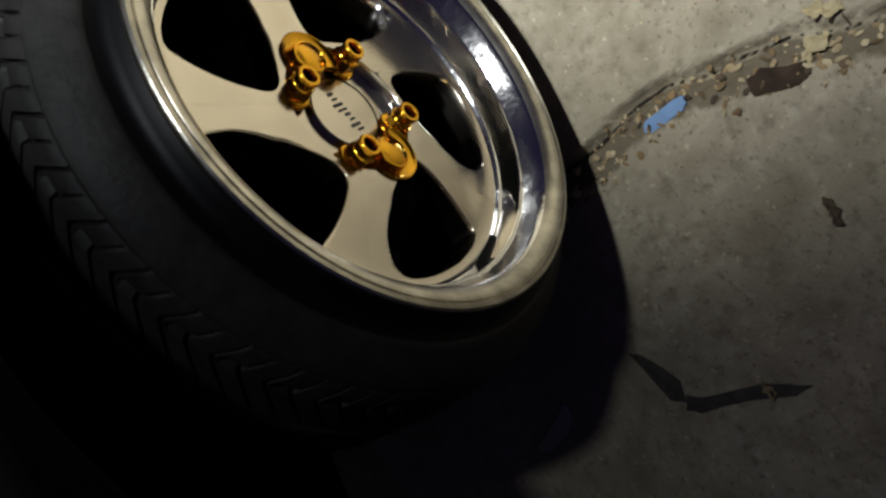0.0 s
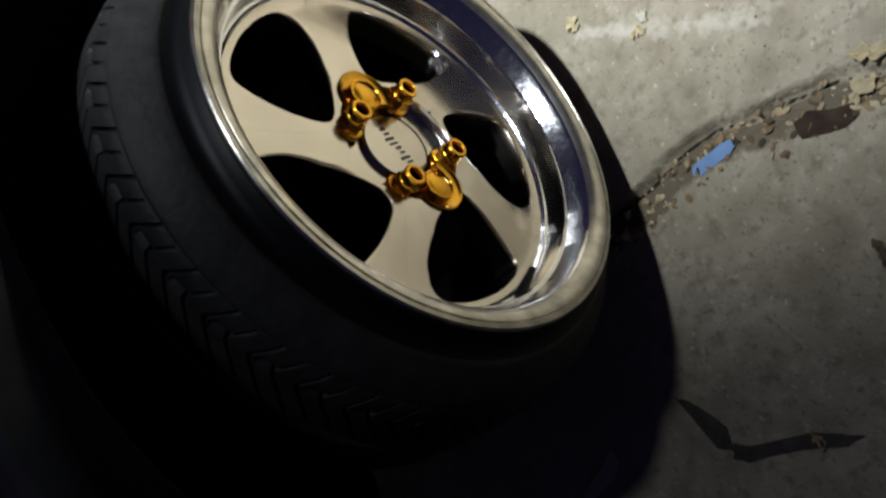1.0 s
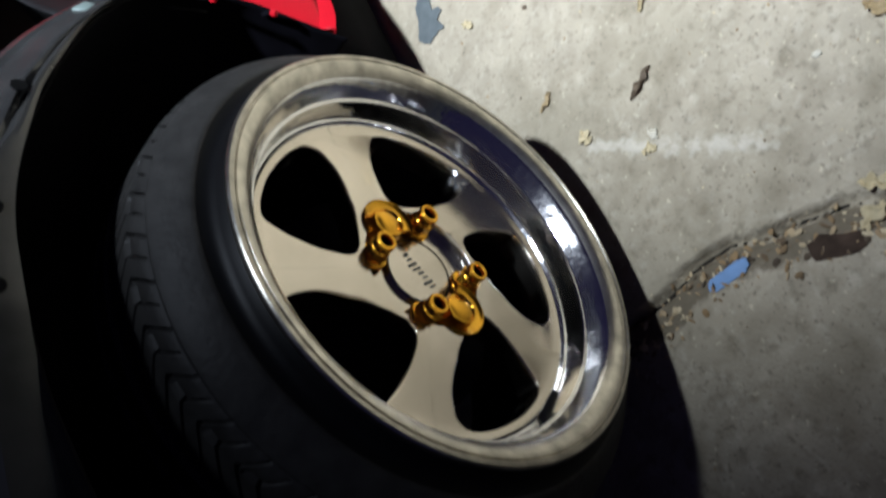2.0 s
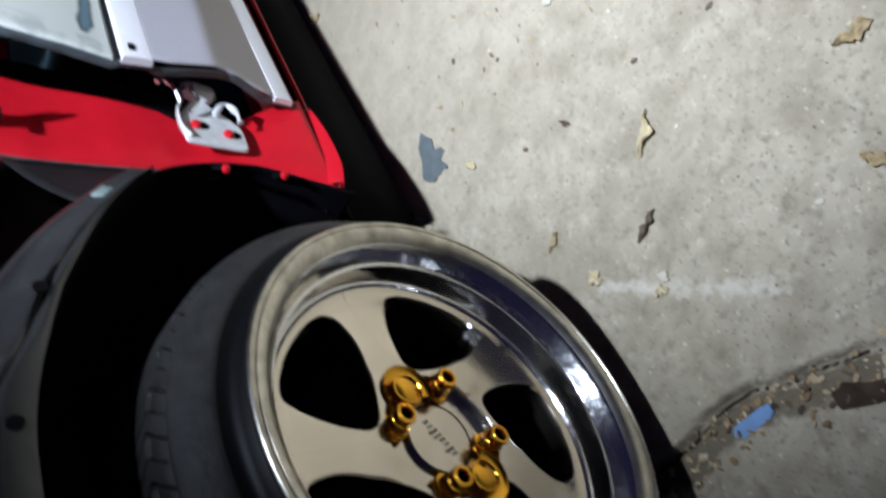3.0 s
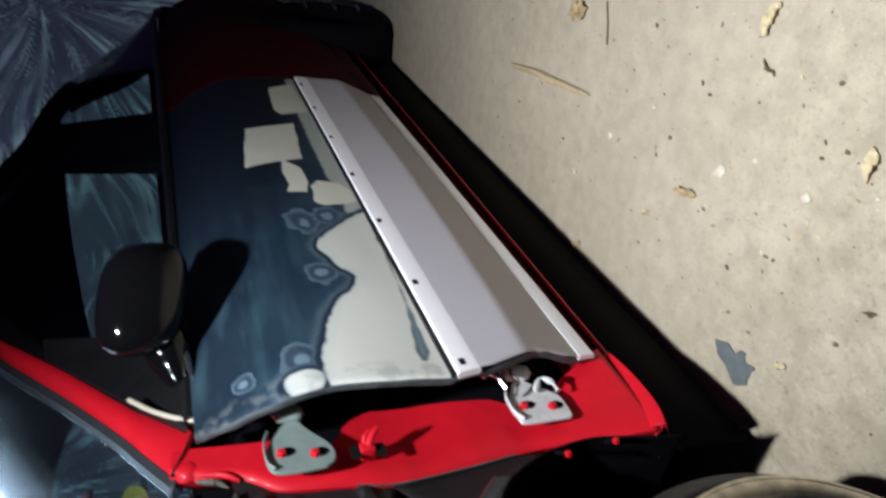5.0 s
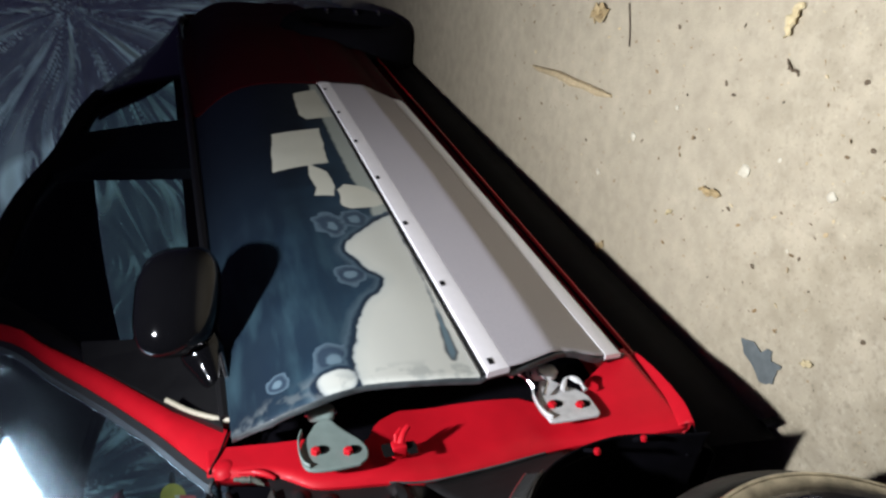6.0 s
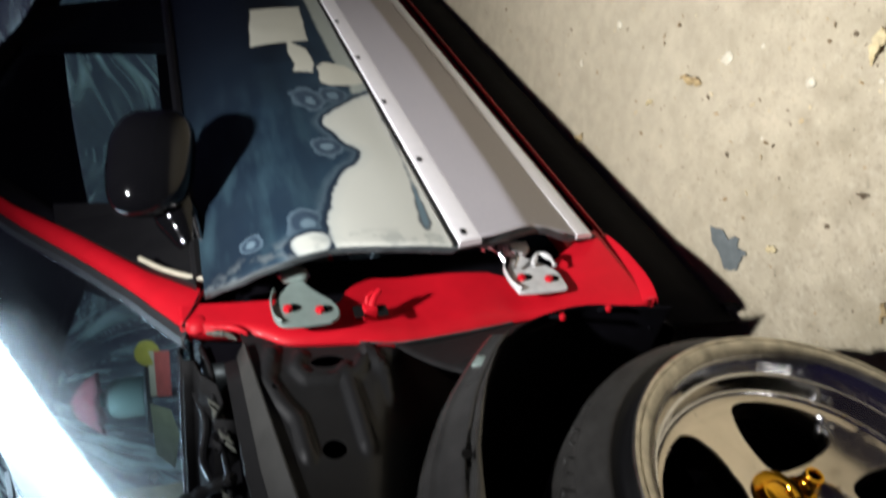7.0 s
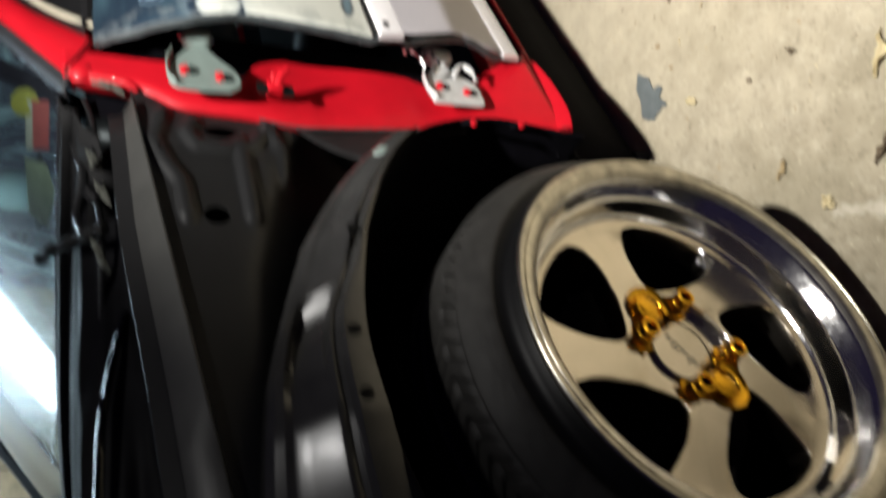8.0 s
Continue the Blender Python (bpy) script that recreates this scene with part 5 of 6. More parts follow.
# side window frame line, glass, middle pillar
top_line = [(0.80, 0.122, 0.945), (0.95, 0.150, 1.068), (1.16, 0.184, 1.228), (1.36, 0.240, 1.345), (1.60, 0.272, 1.370), (2.0, 0.290, 1.372), (2.35, 0.292, 1.325), (2.60, 0.250, 1.285), (2.76, 0.218, 1.235)]
for sgn in (0, 1):
    def side(p):
        return (p[0], 2 * CY - p[1], p[2]) if sgn else tuple(p)
    tl = spline(top_line, 30)
    rows = [[side((p[0], 0.078, belt(p[0]) + 0.004)), side(p)] for p in tl]
    part("side_glass", grid(rows), PANE, car, "dark side window glass")
    part("window_frame", tube([side((p[0], p[1], p[2] - 0.012)) for p in tl], [0.006 + 0.028 * min(1.0, k / 9) for k in range(30)], 10), SHADE_BLACK, car, "black window frame")
    bl = [side((x, 0.070, belt(x) + 0.004)) for x in np.linspace(0.68, 3.1, 20)]
    part("belt_trim", tube(bl, 0.011, 8), BLACK, car, "black belt trim")
    post_line = ((2.28, 0.082, 0.89), (2.40, 0.084, 0.89), (2.46, 0.275, 1.325), (2.36, 0.285, 1.335)) if sgn else ((1.68, 0.082, 0.89), (2.10, 0.084, 0.89), (2.50, 0.270, 1.320), (2.20, 0.285, 1.355))
    part("middle_pillar", slab([side(q) for q in post_line], 0.03 * (-1 if sgn else 1), (0, 1, 0)), SHADE_BLACK, car, "black middle pillar")
part("far_side", grid([[(x, 2 * CY - side_y(z), z) for z in np.linspace(0.2, 0.86, 12)] for x in (0.6, 1.4, 2.2, 3.3)]), RED, car, "red far body side")
part("far_pillar", tube([(p[0] - 0.02, 2 * CY - p[1], p[2]) for p in PIL_L], 0.028, 8), TRIM, car)
# corner sail and mirror
sail = [(0.662, 0.066, 0.862), (0.90, 0.070, 0.870), (1.010, 0.130, 1.090), (0.960, 0.138, 1.082), (0.800, 0.112, 0.958)]
bevelled(part("mirror_sail", slab(sail, 0.012, (0, 1, 0)), BLACK, car, "black mirror corner plate", smooth=False), 0.002)
part("pale_gasket", tube(spline([(0.756, 0.080, 0.940), (0.720, 0.076, 0.908), (0.690, 0.071, 0.871), (0.675, 0.066, 0.845)], 14), 0.0040, 8), CREAM, car, "pale rubber gasket under the mirror corner")
mirror = group("side_mirror", car, "glossy black door mirror")


def mirror_point(s):
    """The swept line of the shell, from its root (1) to its tip (-1)."""
    return Vector((0.898 - 0.066 * s, -0.006 + 0.060 * s, 0.918 + 0.010 * s))


rows = []
for i in range(25):
    th = -math.pi / 2 + math.pi * i / 24
    row = []
    for j in range(40):
        ph = 2 * math.pi * j / 40
        c = math.copysign(abs(math.cos(th)) ** 0.65, math.cos(th))
        s = math.copysign(abs(math.sin(th)) ** 0.75, math.sin(th))
        cx, cz = math.copysign(abs(math.cos(ph)) ** 0.75, math.cos(ph)), math.copysign(abs(math.sin(ph)) ** 0.75, math.sin(ph))
        x = 0.078 * c * cx if cx < 0 else 0.026 * c * cx
        row.append(mirror_point(s) + Vector((x, 0.45 * x, 0.066 * c * cz)))
    rows.append(row)
part("housing", grid(rows, closed_v=True), GLOSS, mirror, "rounded glossy black mirror shell")
foot = spline([(0.770, 0.076, 0.868), (0.806, 0.062, 0.878), (0.838, 0.042, 0.890), (0.858, 0.025, 0.898)], 14)
part("stalk", tube(foot, [0.014 + 0.020 * min(1.0, k / 6) for k in range(14)], 16), GLOSS, mirror)
# short bright steel piece along the mirror foot
part("bright_patch", tube([(0.828, 0.034, 0.864), (0.795, 0.046, 0.858), (0.762, 0.056, 0.853)], [0.002, 0.0045, 0.003], 8), STEEL, mirror, "bright patch on the mirror foot")
rows = [[mirror_point(s) + Vector((0.024, 0.011, z)) for z in (-0.046, 0.046)] for s in (-0.78, 0.0, 0.78)]
thick(part("mirror_glass", grid(rows), CHROME, mirror), 0.003)

# stickers inside the screen
def sticker(name, corners, colour, label, lift=0.004, disc=None):
    pts = [Vector(p) for p in corners]
    if disc:
        c, a, b = Vector(corners[0]), Vector(disc[0]), Vector(disc[1])
        pts = [c + a * math.cos(2 * math.pi * k / 28) + b * math.sin(2 * math.pi * k / 28) for k in range(28)]
    n = (pts[1] - pts[0]).cross(pts[-1] - pts[0]).normalized()
    n = n if n.z < 0 else -n
    mat = material(name, colour, 0.5, spread=0.15, scale=60)
    return part(name, slab([p + n * lift for p in pts], 0.0006, tuple(n)), mat, car, label, smooth=False)


sticker("yellow_sticker", [(0.687, 0.206, 0.9455)], (0.50, 0.47, 0.06), "round yellow sticker on the windscreen", 0.006, ((0.0216, 0.0167, 0.0197), (0.0133, -0.0137, -0.0012)))
sticker("red_sticker", [(0.6764, 0.1942, 0.9331), (0.6472, 0.1714, 0.9099), (0.6045, 0.2194, 0.9098), (0.6288, 0.2422, 0.9314)], (0.55, 0.10, 0.08), "red label sticker on the windscreen")
sticker("pale_border", [(0.6888, 0.2050, 0.9430), (0.6764, 0.1942, 0.9331), (0.6288, 0.2422, 0.9314), (0.6412, 0.2530, 0.9412)], (0.62, 0.63, 0.50), "pale edge of the red sticker")
sticker("pale_sticker", [(0.6346, 0.2636, 0.9427), (0.5967, 0.2417, 0.9125), (0.5698, 0.2653, 0.902), (0.5647, 0.3309, 0.9128), (0.6024, 0.3398, 0.9392)], (0.52, 0.60, 0.38), "pale green service sticker on the windscreen")
sticker("white_tab", [(0.6023, 0.3773, 0.946), (0.59, 0.3776, 0.938), (0.5995, 0.4029, 0.9485), (0.6124, 0.4005, 0.9565)], (0.75, 0.78, 0.78), "small white tab on the windscreen")

# cabin
part("dashboard", box((0.62, 0.20, 0.62), (1.02, 1.40, 0.865), 0.05, 3), BLACK, car, "black dashboard")
part("cabin_floor", box((0.62, 0.10, 0.20), (3.2, 1.5, 0.24)), SHADE_BLACK, car)
part("rear_shelf", box((2.5, 0.15, 0.60), (3.3, 1.45, 0.90), 0.04), SHADE_BLACK, car)
for y in (0.40, 1.18):
    seat = group("seat", car, "black bucket seat")
    part("cushion", box((1.20, y - 0.23, 0.30), (1.72, y + 0.23, 0.46), 0.05, 3), BLACK, seat)
    b = part("backrest", box((-0.06, -0.23, 0.0), (0.07, 0.23, 0.44), 0.05, 3), BLACK, seat)
    b.matrix_local = Matrix.Translation((1.70, y, 0.42)) @ Matrix.Rotation(radians(14), 4, "Y")
# rear bumper
rows = []
for x, y, w in ((3.45, 0.085, 0.0), (3.55, 0.070, 0.6), (3.74, 0.065, 0.9), (3.88, 0.085, 1.0), (3.97, 0.16, 1.0), (4.01, 0.30, 1.0), (4.03, 0.80, 1.0)):
    rows.append([(x + dx * w, y + dy, z) for dx, dy, z in ((-0.02, 0.05, 0.15), (0.0, 0.012, 0.17), (0.0, 0.0, 0.24), (0.004, -0.004, 0.36), (0.0, 0.0, 0.46), (-0.02, 0.02, 0.54), (-0.05, 0.06, 0.58))])
thick(part("rear_bumper", grid(rows), GLOSS, car, "glossy black rear bumper corner"), 0.003)
part("tail_panel", grid([[(3.76, y, z) for z in (0.2, 0.93)] for y in (0.1, 1.5)]), SHADED_DARK_RED, car)


# ---- hanging plastic sheet ----
def plastic():
    m = bpy.data.materials.new("clear_plastic_sheet")
    m.use_nodes = True
    t = m.node_tree
    b = t.nodes["Principled BSDF"]
    b.inputs["Base Color"].default_value = (0.78, 0.86, 0.84, 1)
    b.inputs["Roughness"].default_value = 0.16
    co, n = t.nodes.new("ShaderNodeAttribute"), t.nodes.new("ShaderNodeMapRange")
    co.attribute_name = "crease"
    n.inputs["To Min"].default_value, n.inputs["To Max"].default_value = 0.13, 1.0
    t.links.new(co.outputs["Fac"], n.inputs["Value"])
    t.links.new(n.outputs["Result"], b.inputs["Alpha"])
    return m


SHEET = plastic()


def curtain(name, a, b, h, label, tie, fold=0.05, seed=0.0):
    """A sheet hung from a to b, gathered in folds that fan out from its upper corner."""
    a, b = Vector(a), Vector(b)
    along, rows = (b - a), []
    side = along.normalized().cross(Vector((0, 0, 1)))
    crease = []
    for i in range(300):
        u = i / 299
        row = []
        for k in range(230):
            v = k / 229
            du, dv = u * along.length - tie[0], h * (1 - v) - tie[1]
            fan, far = math.atan2(dv, du + 0.01), math.hypot(du, dv)
            p = fan + 0.10 * noise.noise(Vector((du * 2.1, dv * 2.1, seed)))
            d = fold * (0.9 * noise.noise(Vector((p * 9, far * 0.7, seed))) + 0.5 * noise.noise(Vector((p * 23, far * 1.5, seed + 2))))
            # shine along the creases is put into the sheet's opacity
            ridge = 1 - abs(noise.noise(Vector((p * 10, far * 0.9, seed + 7)))) * 6
            fine = 1 - abs(noise.noise(Vector((p * 27, far * 2.2, seed + 9)))) * 6
            glow = max(0.0, 0.15 + 2.4 * noise.noise(Vector((p * 4, far * 2.5, seed + 3))))
            crease.append(min(1.0, max(0.0, ridge, 0.6 * fine)) * min(1.0, glow + 0.28))
            row.append(a + along * u + side * d + Vector((0, 0, h * (1 - v))))
        rows.append(row)
    ob = part(name, grid(rows), SHEET)
    ob.data.attributes.new("crease", "FLOAT", "POINT").data.foreach_set("value", np.array(crease, dtype=np.float32))
    return tagged(ob, label, "plastic sheet")


curtain("plastic_sheet", (4.6, -0.05, 0.0), (4.6, 3.4, 0.0), 2.7, "clear wrinkled plastic sheet hung behind the car", (0.30, 1.56))
curtain("plastic_sheet", (4.6, 2.9, 0.0), (-0.6, 2.9, 0.0), 2.7, "clear wrinkled plastic sheet hung along the far side", (1.2, 2.2), seed=2.0)


# ---- tube light over the far side ----
def fixture():
    m = bpy.data.materials.new("lit_tube")
    m.use_nodes = True
    b = m.node_tree.nodes["Principled BSDF"]
    b.inputs["Emission Color"].default_value = (0.70, 0.90, 1.0, 1)
    b.inputs["Emission Strength"].default_value = TUBE_GLOW
    f = tagged(new("tube_light"), "lit fluorescent shop light hung over the car", "lamp")
    part("tube", tube([TUBE_A, TUBE_B], 0.17, 16), m, f, "glowing white tube")
    a, b2 = Vector(TUBE_A), Vector(TUBE_B)
    part("tray", tube([a + Vector((0, 0, 0.13)), b2 + Vector((0, 0, 0.13))], 0.05, 6), WHITE, f)
    foot = b2 + (b2 - a).normalized() * 0.02
    part("pole", tube([(foot.x, foot.y, 0.0), (foot.x, foot.y, 2.15)], 0.02, 10), STEEL, f)
    part("base", lathe([(0.0, 0.0), (0.22, 0.0), (0.22, 0.02), (0.03, 0.04), (0.0, 0.04)], 32), BLACK, f).location = (foot.x, foot.y, 0)


TUBE_A, TUBE_B, TUBE_GLOW = (1.95, 1.28, 2.0), (0.90, 2.15, 2.0), 30.0
fixture()


# ---- work lamp on a boom stand, behind and above the path ----
def work_lamp():
    m = bpy.data.materials.new("lit_lamp_lens")
    m.use_nodes = True
    b = m.node_tree.nodes["Principled BSDF"]
    b.inputs["Emission Color"].default_value = (1.0, 0.96, 0.90, 1)
    b.inputs["Emission Strength"].default_value = 95.0
    thing = tagged(new("work_lamp"), "black boom stand holding a bright lit work lamp", "lamp")
    head = look((0.20, -0.46, 1.62), (1.18, -0.60, 0.00)) @ Matrix.Translation((0, 0, 0.05))
    part("lens", lathe([(0.0, 0.0), (0.062, 0.0)], 32), m, thing, "glowing white lens").matrix_world = head
    part("shell", lathe([(0.065, -0.004), (0.070, 0.0), (0.064, 0.05), (0.04, 0.08), (0.0, 0.085)], 32), BLACK, thing).matrix_world = head
    part("boom", tube([(0.17, -0.46, 1.70), (-0.40, -0.80, 1.85), (-1.0, -1.15, 1.95)], 0.014, 10), STEEL, thing)
    part("pole", tube([(-1.0, -1.15, 0.0), (-1.0, -1.15, 1.97)], 0.016, 10), STEEL, thing)
    part("base", lathe([(0.0, 0.0), (0.20, 0.0), (0.20, 0.02), (0.03, 0.04), (0.0, 0.04)], 32), BLACK, thing).location = (-1.0, -1.15, 0)


work_lamp()


# ---- added jug and rag shapes on a stand, for reflection-like spots in the windscreen ----
def spot_stand_ins():
    stand = tagged(new("added_stand"), "added slim dark stand holding two stand-in shapes", "stand")
    stand.location = (2.17, 1.76, 0.0)
    part("pole", tube([(0, 0, 0.0), (0, 0, 1.09)], 0.018, 12), TRIM, stand)
    part("base", lathe([(0.0, 0.0), (0.18, 0.0), (0.18, 0.015), (0.03, 0.035), (0.0, 0.035)], 32), TRIM, stand)
    part("top_plate", lathe([(0.0, 1.082), (0.15, 1.082), (0.155, 1.088), (0.15, 1.095), (0.0, 1.095)], 32), TRIM, stand)
    jug = tagged(new("jug"), "round pale shape added for a pale spot in the windscreen", "jug")
    jug.location = (2.17, 1.76, 1.0955)
    part("body", lathe([(0.0, 0.0), (0.070, 0.0), (0.080, 0.010), (0.082, 0.10), (0.070, 0.135), (0.030, 0.155), (0.026, 0.175), (0.0, 0.175)], 32), HINGE, jug)
    rag = material("pink_spot_red", (0.30, 0.06, 0.08), 0.85, spread=0.15, scale=120, bump=0.2)
    rows = []
    for i in range(36):
        a = 2 * math.pi * i / 36
        row = []
        for k in range(9):
            f = k / 8
            fold = 1 + 0.16 * noise.noise(Vector((math.cos(a) * 2.4, math.sin(a) * 2.4, f))) * f
            reach = (0.004 + 0.150 * f) * fold
            row.append((2.18 + reach * 0.55 * math.cos(a), 1.79 + reach * math.sin(a), 1.275 + 0.10 * (1 - f * f) + 0.016 * noise.noise(Vector((math.cos(a) * 3, math.sin(a) * 3, 4 + f)))))
        rows.append(row)
    cloth = part("rag", grid(rows, closed_u=True), rag)
    thick(cloth, 0.004)
    tagged(cloth, "crumpled red shape added for a pink spot in the windscreen", "rag")


spot_stand_ins()


# ---- timber boards beyond the far side ----
def boards():
    fence = tagged(new("timber_fence"), "rough tan timber boards standing in front of the plastic sheet", "fence")
    TIMBER = material("rough_timber", (0.36, 0.26, 0.15), 0.75, spread=0.3, scale=20, bump=0.3, bump_scale=90)
    random.seed(5)
    for k in range(12):
        x = 0.5 + 0.16 * k
        h = 1.75 + random.uniform(-0.05, 0.05)
        part("board", box((x, 2.62 + random.uniform(0, 0.012), 0.0), (x + 0.145, 2.65, h), 0.004), TIMBER, fence)


boards()


# ---- litter on the slab ----
LEAF_TAN = material("dry_leaf", (0.45, 0.34, 0.17), 0.7, spread=0.25, scale=120, bump=0.2)
LEAF_PALE = material("pale_leaf", (0.62, 0.52, 0.30), 0.7, spread=0.2, scale=120)
LEAF_DARK = material("dark_leaf", (0.17, 0.125, 0.075), 0.75, spread=0.3, scale=120)
BLUE = material("blue_plastic", (0.22, 0.36, 0.62), 0.4, spread=0.12, scale=60)
FLAKE = material("grey_paint_flake", (0.15, 0.17, 0.17), 0.5, spread=0.2, scale=60)
SCRAP = material("dull_dark_scrap", (0.11, 0.102, 0.088), 0.8, spread=0.35, scale=60, spec=0.1)
BARK = material("dark_bark", (0.085, 0.058, 0.040), 0.85, spread=0.4, scale=50, bump=0.4, spec=0.1)
WOOD = material("split_wood", (0.58, 0.46, 0.27), 0.7, spread=0.2, scale=90, bump=0.2)
BIT = material("white_bit", (0.66, 0.61, 0.47), 0.6, spread=0.15, scale=90)


def leaf(x, y, size, turn, mat, label, narrow=0.5, curl=0.25, name="leaf"):
    """A curled leaf with a pointed tip and a rib."""
    rows = []
    for i in range(17):
        u = i / 16
        w = narrow * size * math.sin(math.pi * u ** 0.8) ** 0.9 * 0.5 + 0.0003
        w *= 1 + 1.2 * noise.noise(Vector((u * 7 + x * 30, y * 30, 1))) + 0.5 * noise.noise(Vector((u * 19 + x * 30, y * 30, 6)))
        row = []
        for k in range(7):
            v = (k - 3) / 3
            lift = curl * size * (0.35 * v * v * math.sin(math.pi * u) + 0.25 * (u - 0.5) ** 2)
            fold = 0.16 * size * max(0.0, noise.noise(Vector((u * 5 + x * 50, v * 1.6, y * 50))) + 0.15)
            row.append(((u - 0.5) * size, v * w + 0.16 * size * noise.noise(Vector((u * 3, x * 40, 2))), 0.0010 + lift + fold))
        rows.append(row)
    ob = part(name, grid(rows), mat)
    ob.matrix_world = Matrix.Translation((x, y, max(ground_height(x, y), -0.006) + 0.0008)) @ Matrix.Rotation(radians(turn), 4, "Z")
    thick(ob, 0.0006, 1.0)
    return tagged(ob, label, "leaf", "leaves on the slab")


def chip(x, y, size, turn, mat, label, name="pebble", flat=0.4, seed=1, kind="pebble", lengthen=1.0):
    """A small uneven lump."""
    bm = bmesh.new()
    bmesh.ops.create_icosphere(bm, subdivisions=2, radius=size / 2)
    for v in bm.verts:
        v.co *= 1 + 0.45 * noise.noise(v.co * (2.4 / size) + Vector((seed * 3.3, seed, 0)))
        v.co.z *= flat
        v.co.x *= lengthen
    ob = part(name, bm, mat, angle=60)
    ob.matrix_world = Matrix.Translation((x, y, ground_height(x, y) + size * flat * 0.36)) @ Matrix.Rotation(radians(turn), 4, "Z")
    return tagged(ob, label, kind, "bits on the slab")


def flat_scrap(name, pts, mat, h, label, category):
    """A thin torn piece lying flat, from its outline."""
    cx, cy = sum(p[0] for p in pts) / len(pts), sum(p[1] for p in pts) / len(pts)
    out = []
    fine = []
    for (x0, y0), (x1, y1) in zip(pts, pts[1:] + pts[:1]):
        fine += [(x0 + (x1 - x0) * f, y0 + (y1 - y0) * f) for f in (0.0, 0.25, 0.5, 0.75)]
    for k, (x, y) in enumerate(fine):
        j = 1 + 0.10 * noise.noise(Vector((k * 0.73, cx * 9, 0))) + 0.05 * noise.noise(Vector((k * 2.1, cy * 9, 4)))
        out.append(((x - cx) * j, (y - cy) * j, 0.0))
    ob = part(name, slab(out, h), mat)
    ob.location = (cx, cy, ground_height(cx, cy) + 0.0015)
    return tagged(ob, label, category)


# torn grey flake by the sill, blue strip and plate pieces by the joint
flat_scrap("paint_flake", [(0.669, 0.026), (0.643, 0.015), (0.622, 0.021), (0.614, 0.008), (0.602, 0.005), (0.598, 0.021), (0.576, 0.016), (0.581, 0.039), (0.578, 0.056), (0.608, 0.069), (0.632, 0.055), (0.660, 0.045)], FLAKE, 0.0012,
           "torn grey-blue paint flake lying on the concrete", "paint flake")
flat_scrap("blue_strip", [(-0.006, -0.108), (-0.003, -0.112), (-0.004, -0.150), (-0.007, -0.158), (-0.015, -0.157), (-0.019, -0.150), (-0.017, -0.112), (-0.012, -0.106)], BLUE, 0.0025, "crumpled blue plastic strip in the joint litter", "plastic strip")
flat_scrap("dark_plate", [(-0.035, -0.214), (-0.035, -0.229), (-0.046, -0.245), (-0.055, -0.262), (-0.068, -0.258), (-0.069, -0.247), (-0.064, -0.234), (-0.053, -0.211)], BARK, 0.0015, "dark brown bark piece in the joint", "bark")
flat_scrap("metal_scrap", [(-0.193, 0.040), (-0.203, 0.027), (-0.226, 0.012), (-0.242, 0.004), (-0.264, 0.010), (-0.256, 0.024), (-0.240, 0.028), (-0.223, 0.032)], SCRAP, 0.0012, "dark torn sheet scrap beside the tyre", "scrap")
flat_scrap("rubber_strip", [(-0.258, 0.006), (-0.267, -0.008), (-0.280, -0.070), (-0.300, -0.109), (-0.302, -0.091), (-0.289, -0.052), (-0.283, -0.024), (-0.280, 0.000), (-0.271, 0.013)], SCRAP, 0.0012, "dark stain-coloured strip on the concrete", "scrap")
flat_scrap("pale_scrap", [(-0.205, 0.150), (-0.215, 0.165), (-0.228, 0.200), (-0.236, 0.215), (-0.244, 0.200), (-0.236, 0.165), (-0.222, 0.146)], BIT, 0.002, "pale scrap under the tyre", "scrap")
stick = tube([(1.668, -0.189, 0.003), (1.62, -0.192, 0.005), (1.50, -0.209, 0.006), (1.42, -0.212, 0.006), (1.36, -0.220, 0.006), (1.29, -0.224, 0.005), (1.240, -0.231, 0.003)], [0.002, 0.007, 0.009, 0.011, 0.008, 0.009, 0.003], 7)
tagged(part("wood_splinter", stick, WOOD), "split tan wood splinter lying on the concrete", "stick")
LEAVES = [  # x, y, size, turn, look, narrow
    (0.231, -0.178, 0.044, 112, LEAF_DARK, 0.20), (0.318, -0.250, 0.058, 128, LEAF_PALE, 0.26), (0.162, -0.141, 0.020, 60, LEAF_PALE, 0.8), (0.173, -0.155, 0.018, 10, BIT, 0.8),
    (0.846, -0.172, 0.060, 15, LEAF_TAN, 0.35), (0.512, -0.357, 0.050, 95, LEAF_PALE, 0.5), (1.351, -0.387, 0.090, 20, LEAF_TAN, 0.5), (0.738, -0.424, 0.036, 150, LEAF_DARK, 0.18),
    (0.764, -0.490, 0.060, 70, LEAF_PALE, 0.5), (0.322, -0.062, 0.030, 110, LEAF_TAN, 0.3), (0.239, -0.082, 0.024, 10, LEAF_PALE, 0.7), (1.166, 0.105, 0.045, 60, LEAF_TAN, 0.5),
    (-0.029, -0.297, 0.034, 50, LEAF_PALE, 0.6), (-0.050, -0.272, 0.038, 110, LEAF_PALE, 0.55), (0.098, -0.392, 0.030, 20, LEAF_TAN, 0.5), (0.202, -0.462, 0.040, 70, LEAF_TAN, 0.5),
    (0.430, -0.180, 0.022, 20, LEAF_DARK, 0.3), (0.950, -0.084, 0.026, 40, LEAF_PALE, 0.3), (0.532, -0.020, 0.026, 30, LEAF_PALE, 0.6), (-0.178, -0.210, 0.030, 0, LEAF_DARK, 0.4), (-0.288, -0.071, 0.020, 0, LEAF_TAN, 0.5),
]
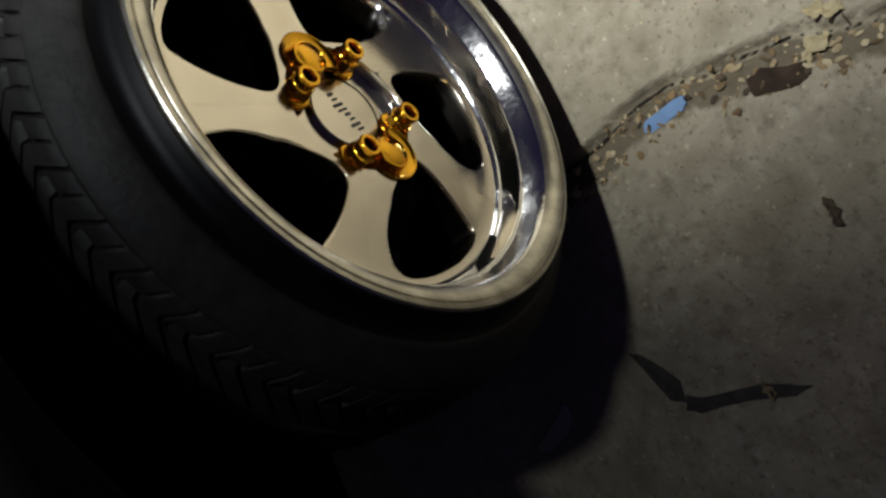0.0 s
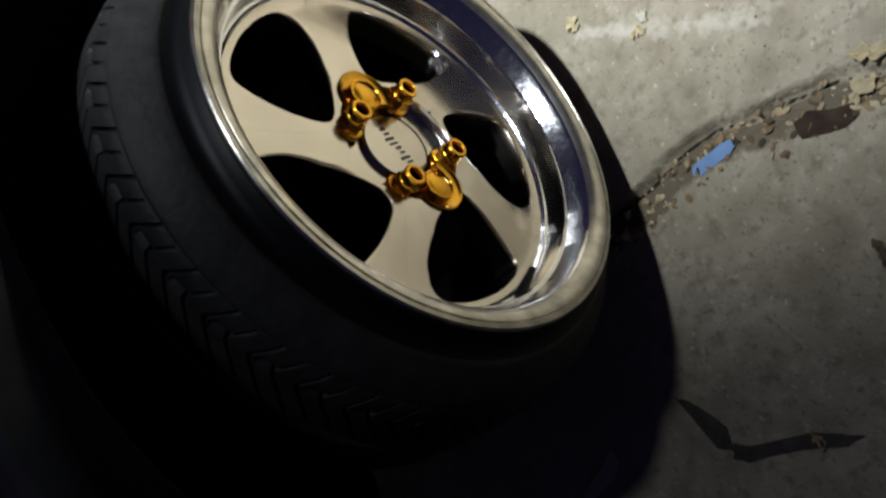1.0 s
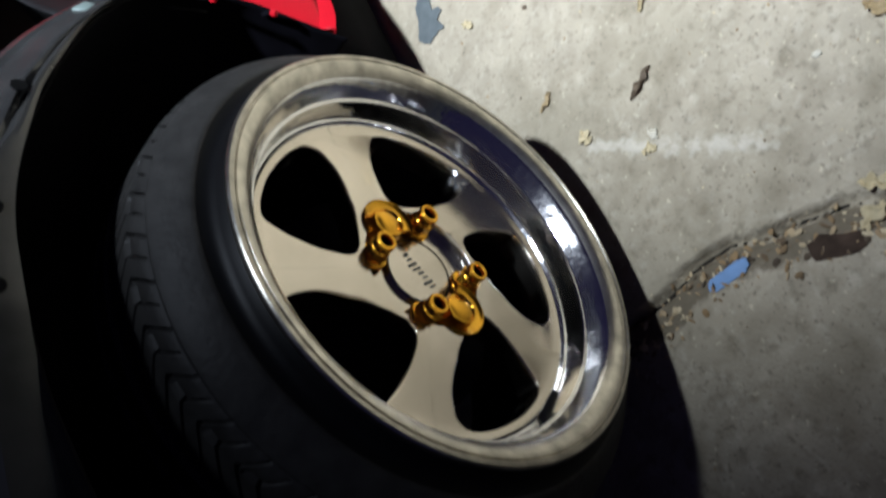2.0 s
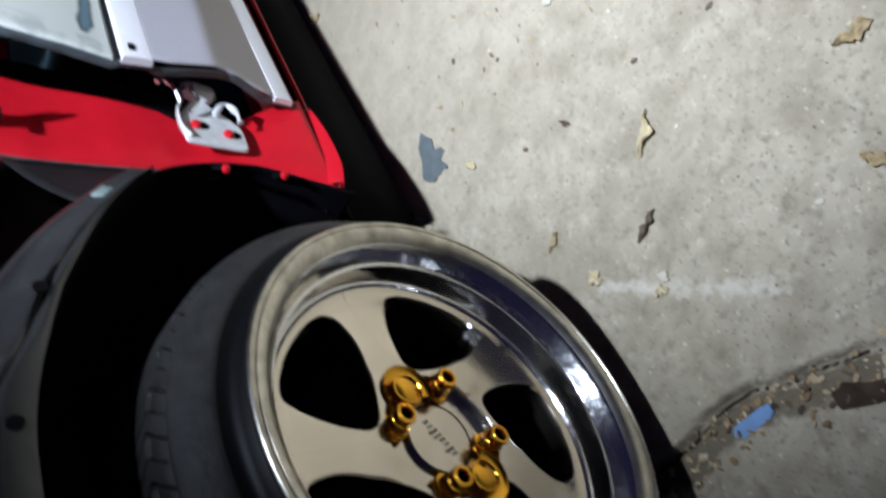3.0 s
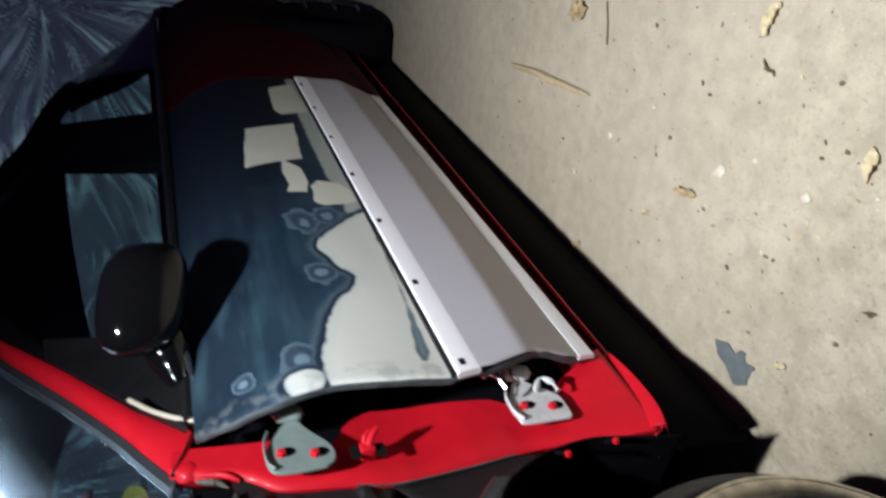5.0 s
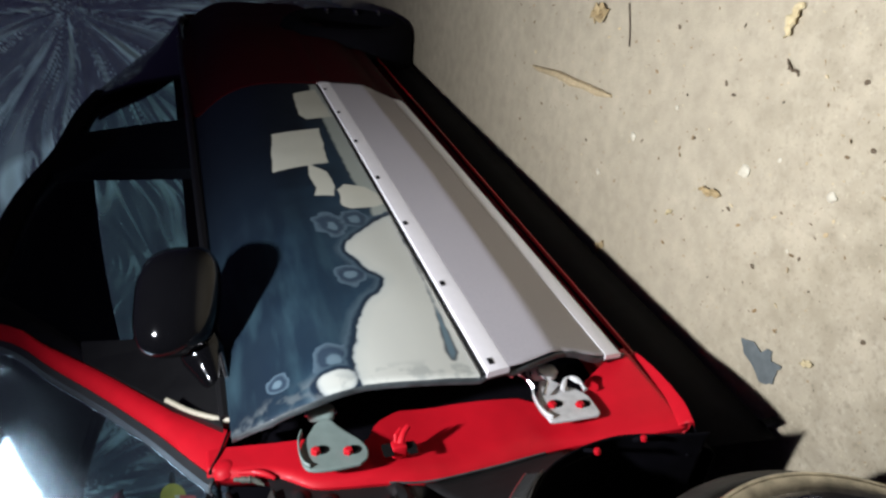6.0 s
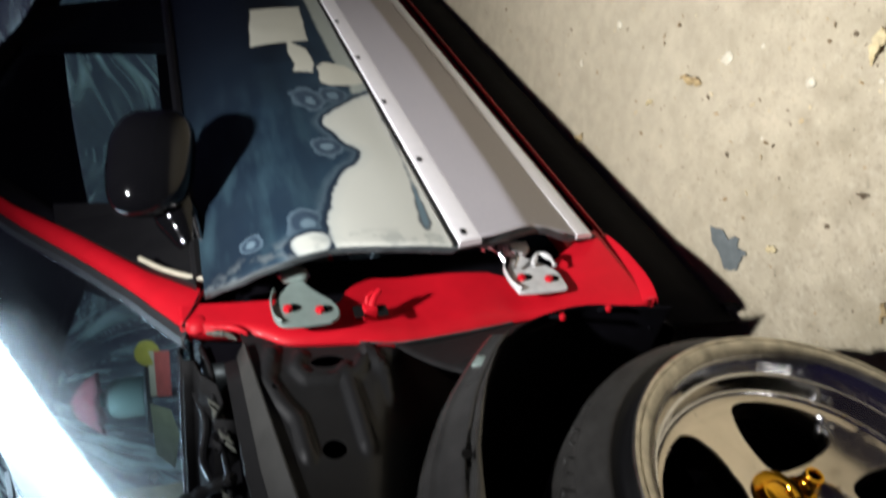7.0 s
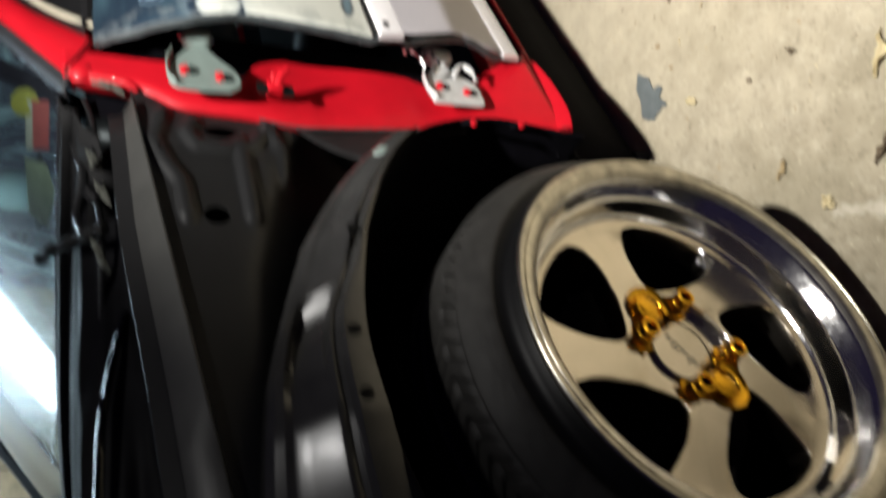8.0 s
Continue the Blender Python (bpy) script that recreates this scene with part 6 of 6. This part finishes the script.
NAMES = {"dry_leaf": "dry tan curled leaf on the concrete", "pale_leaf": "pale straw-coloured dry leaf on the concrete", "dark_leaf": "dark brown curled leaf on the concrete", "white_bit": "whitish dry leaf scrap on the concrete"}
for x, y, size, turn, mat, narrow in LEAVES:
    leaf(x, y, size, turn, mat, NAMES[mat.name], narrow * 0.7, 0.34)
for k, (x, y, size) in enumerate(((0.592, -0.273, 0.022), (0.777, -0.240, 0.030), (0.106, -0.330, 0.011), (1.125, -0.179, 0.022), (1.239, -0.052, 0.018), (0.484, -0.320, 0.009), (0.711, -0.285, 0.010), (0.291, -0.281, 0.008), (0.64, -0.16, 0.008), (1.00, -0.28, 0.012))):
    chip(x, y, size * 0.7, 40 * k, BIT, "small white chip lying on the concrete", "chip", 0.35, k + 1, "chip", 1.3)
for k, (x, y) in enumerate(((0.553, -0.359), (0.40, -0.30), (0.88, -0.36), (0.70, -0.10), (0.46, -0.11), (0.36, -0.40), (1.05, -0.42), (0.60, -0.44))):
    chip(x, y, 0.007, 55 * k, LEAF_DARK, "small dark clod on the concrete", "clod", 0.4, k + 9, "clod", 1.5)

# thin dark straw on the slab
def straw(points):
    ob = part("straw", tube(spline([(x, y, ground_height(x, y) + 0.0025) for x, y in points], 14), 0.0016, 6), BARK)
    tagged(ob, "thin dark dry straw lying on the concrete", "straw")


straw([(1.238, -0.429), (1.218, -0.385), (1.207, -0.347)])

# fine litter: crumbs over the slab and leaf bits packed in the joint
def litter():
    random.seed(11)
    bm = bmesh.new()
    for k in range(1900):
        if k >= 1500:
            x, y = random.uniform(0.35, 1.9), random.uniform(-0.75, 0.05)
            s = random.choice((0.003, 0.004, 0.005, 0.006, 0.009))
        elif k < 520:
            y = random.uniform(-0.62, 0.05)
            x = joint_x(y) - random.uniform(0.0, 0.045) ** 1.0 + random.gauss(0, 0.006)
            s = random.uniform(0.002, 0.011)
        else:
            x, y = random.uniform(-0.45, 1.6), random.uniform(-0.7, 0.10)
            s = random.uniform(0.0012, 0.004)
        m = Matrix.Translation((x, y, ground_height(x, y) + s * 0.2)) @ Euler((random.uniform(-0.6, 0.6), random.uniform(-0.6, 0.6), random.uniform(0, 6.3))).to_matrix().to_4x4() @ Matrix.Diagonal((s, s * random.uniform(0.25, 0.8), s * 0.18, 1))
        bmesh.ops.create_icosphere(bm, subdivisions=1, radius=0.6, matrix=m)
    return bm


def crumbs():
    m = material("leaf_crumbs", (0.40, 0.29, 0.14), 0.8, spread=0.2)
    t = m.node_tree
    g = t.nodes.new("ShaderNodeNewGeometry")
    r = t.nodes.new("ShaderNodeValToRGB")
    e = r.color_ramp.elements
    e[0].color, e[1].color = (0.06, 0.045, 0.03, 1), (0.62, 0.52, 0.32, 1)
    q = e.new(0.5)
    q.color = (0.30, 0.20, 0.09, 1)
    t.links.new(g.outputs["Random Per Island"], r.inputs["Fac"])
    t.links.new(r.outputs["Color"], t.nodes["Principled BSDF"].inputs["Base Color"])
    return m


tagged(part("litter", litter(), crumbs(), smooth=False), "crumbled leaf litter and grit on the concrete", "litter", kind="stuff")
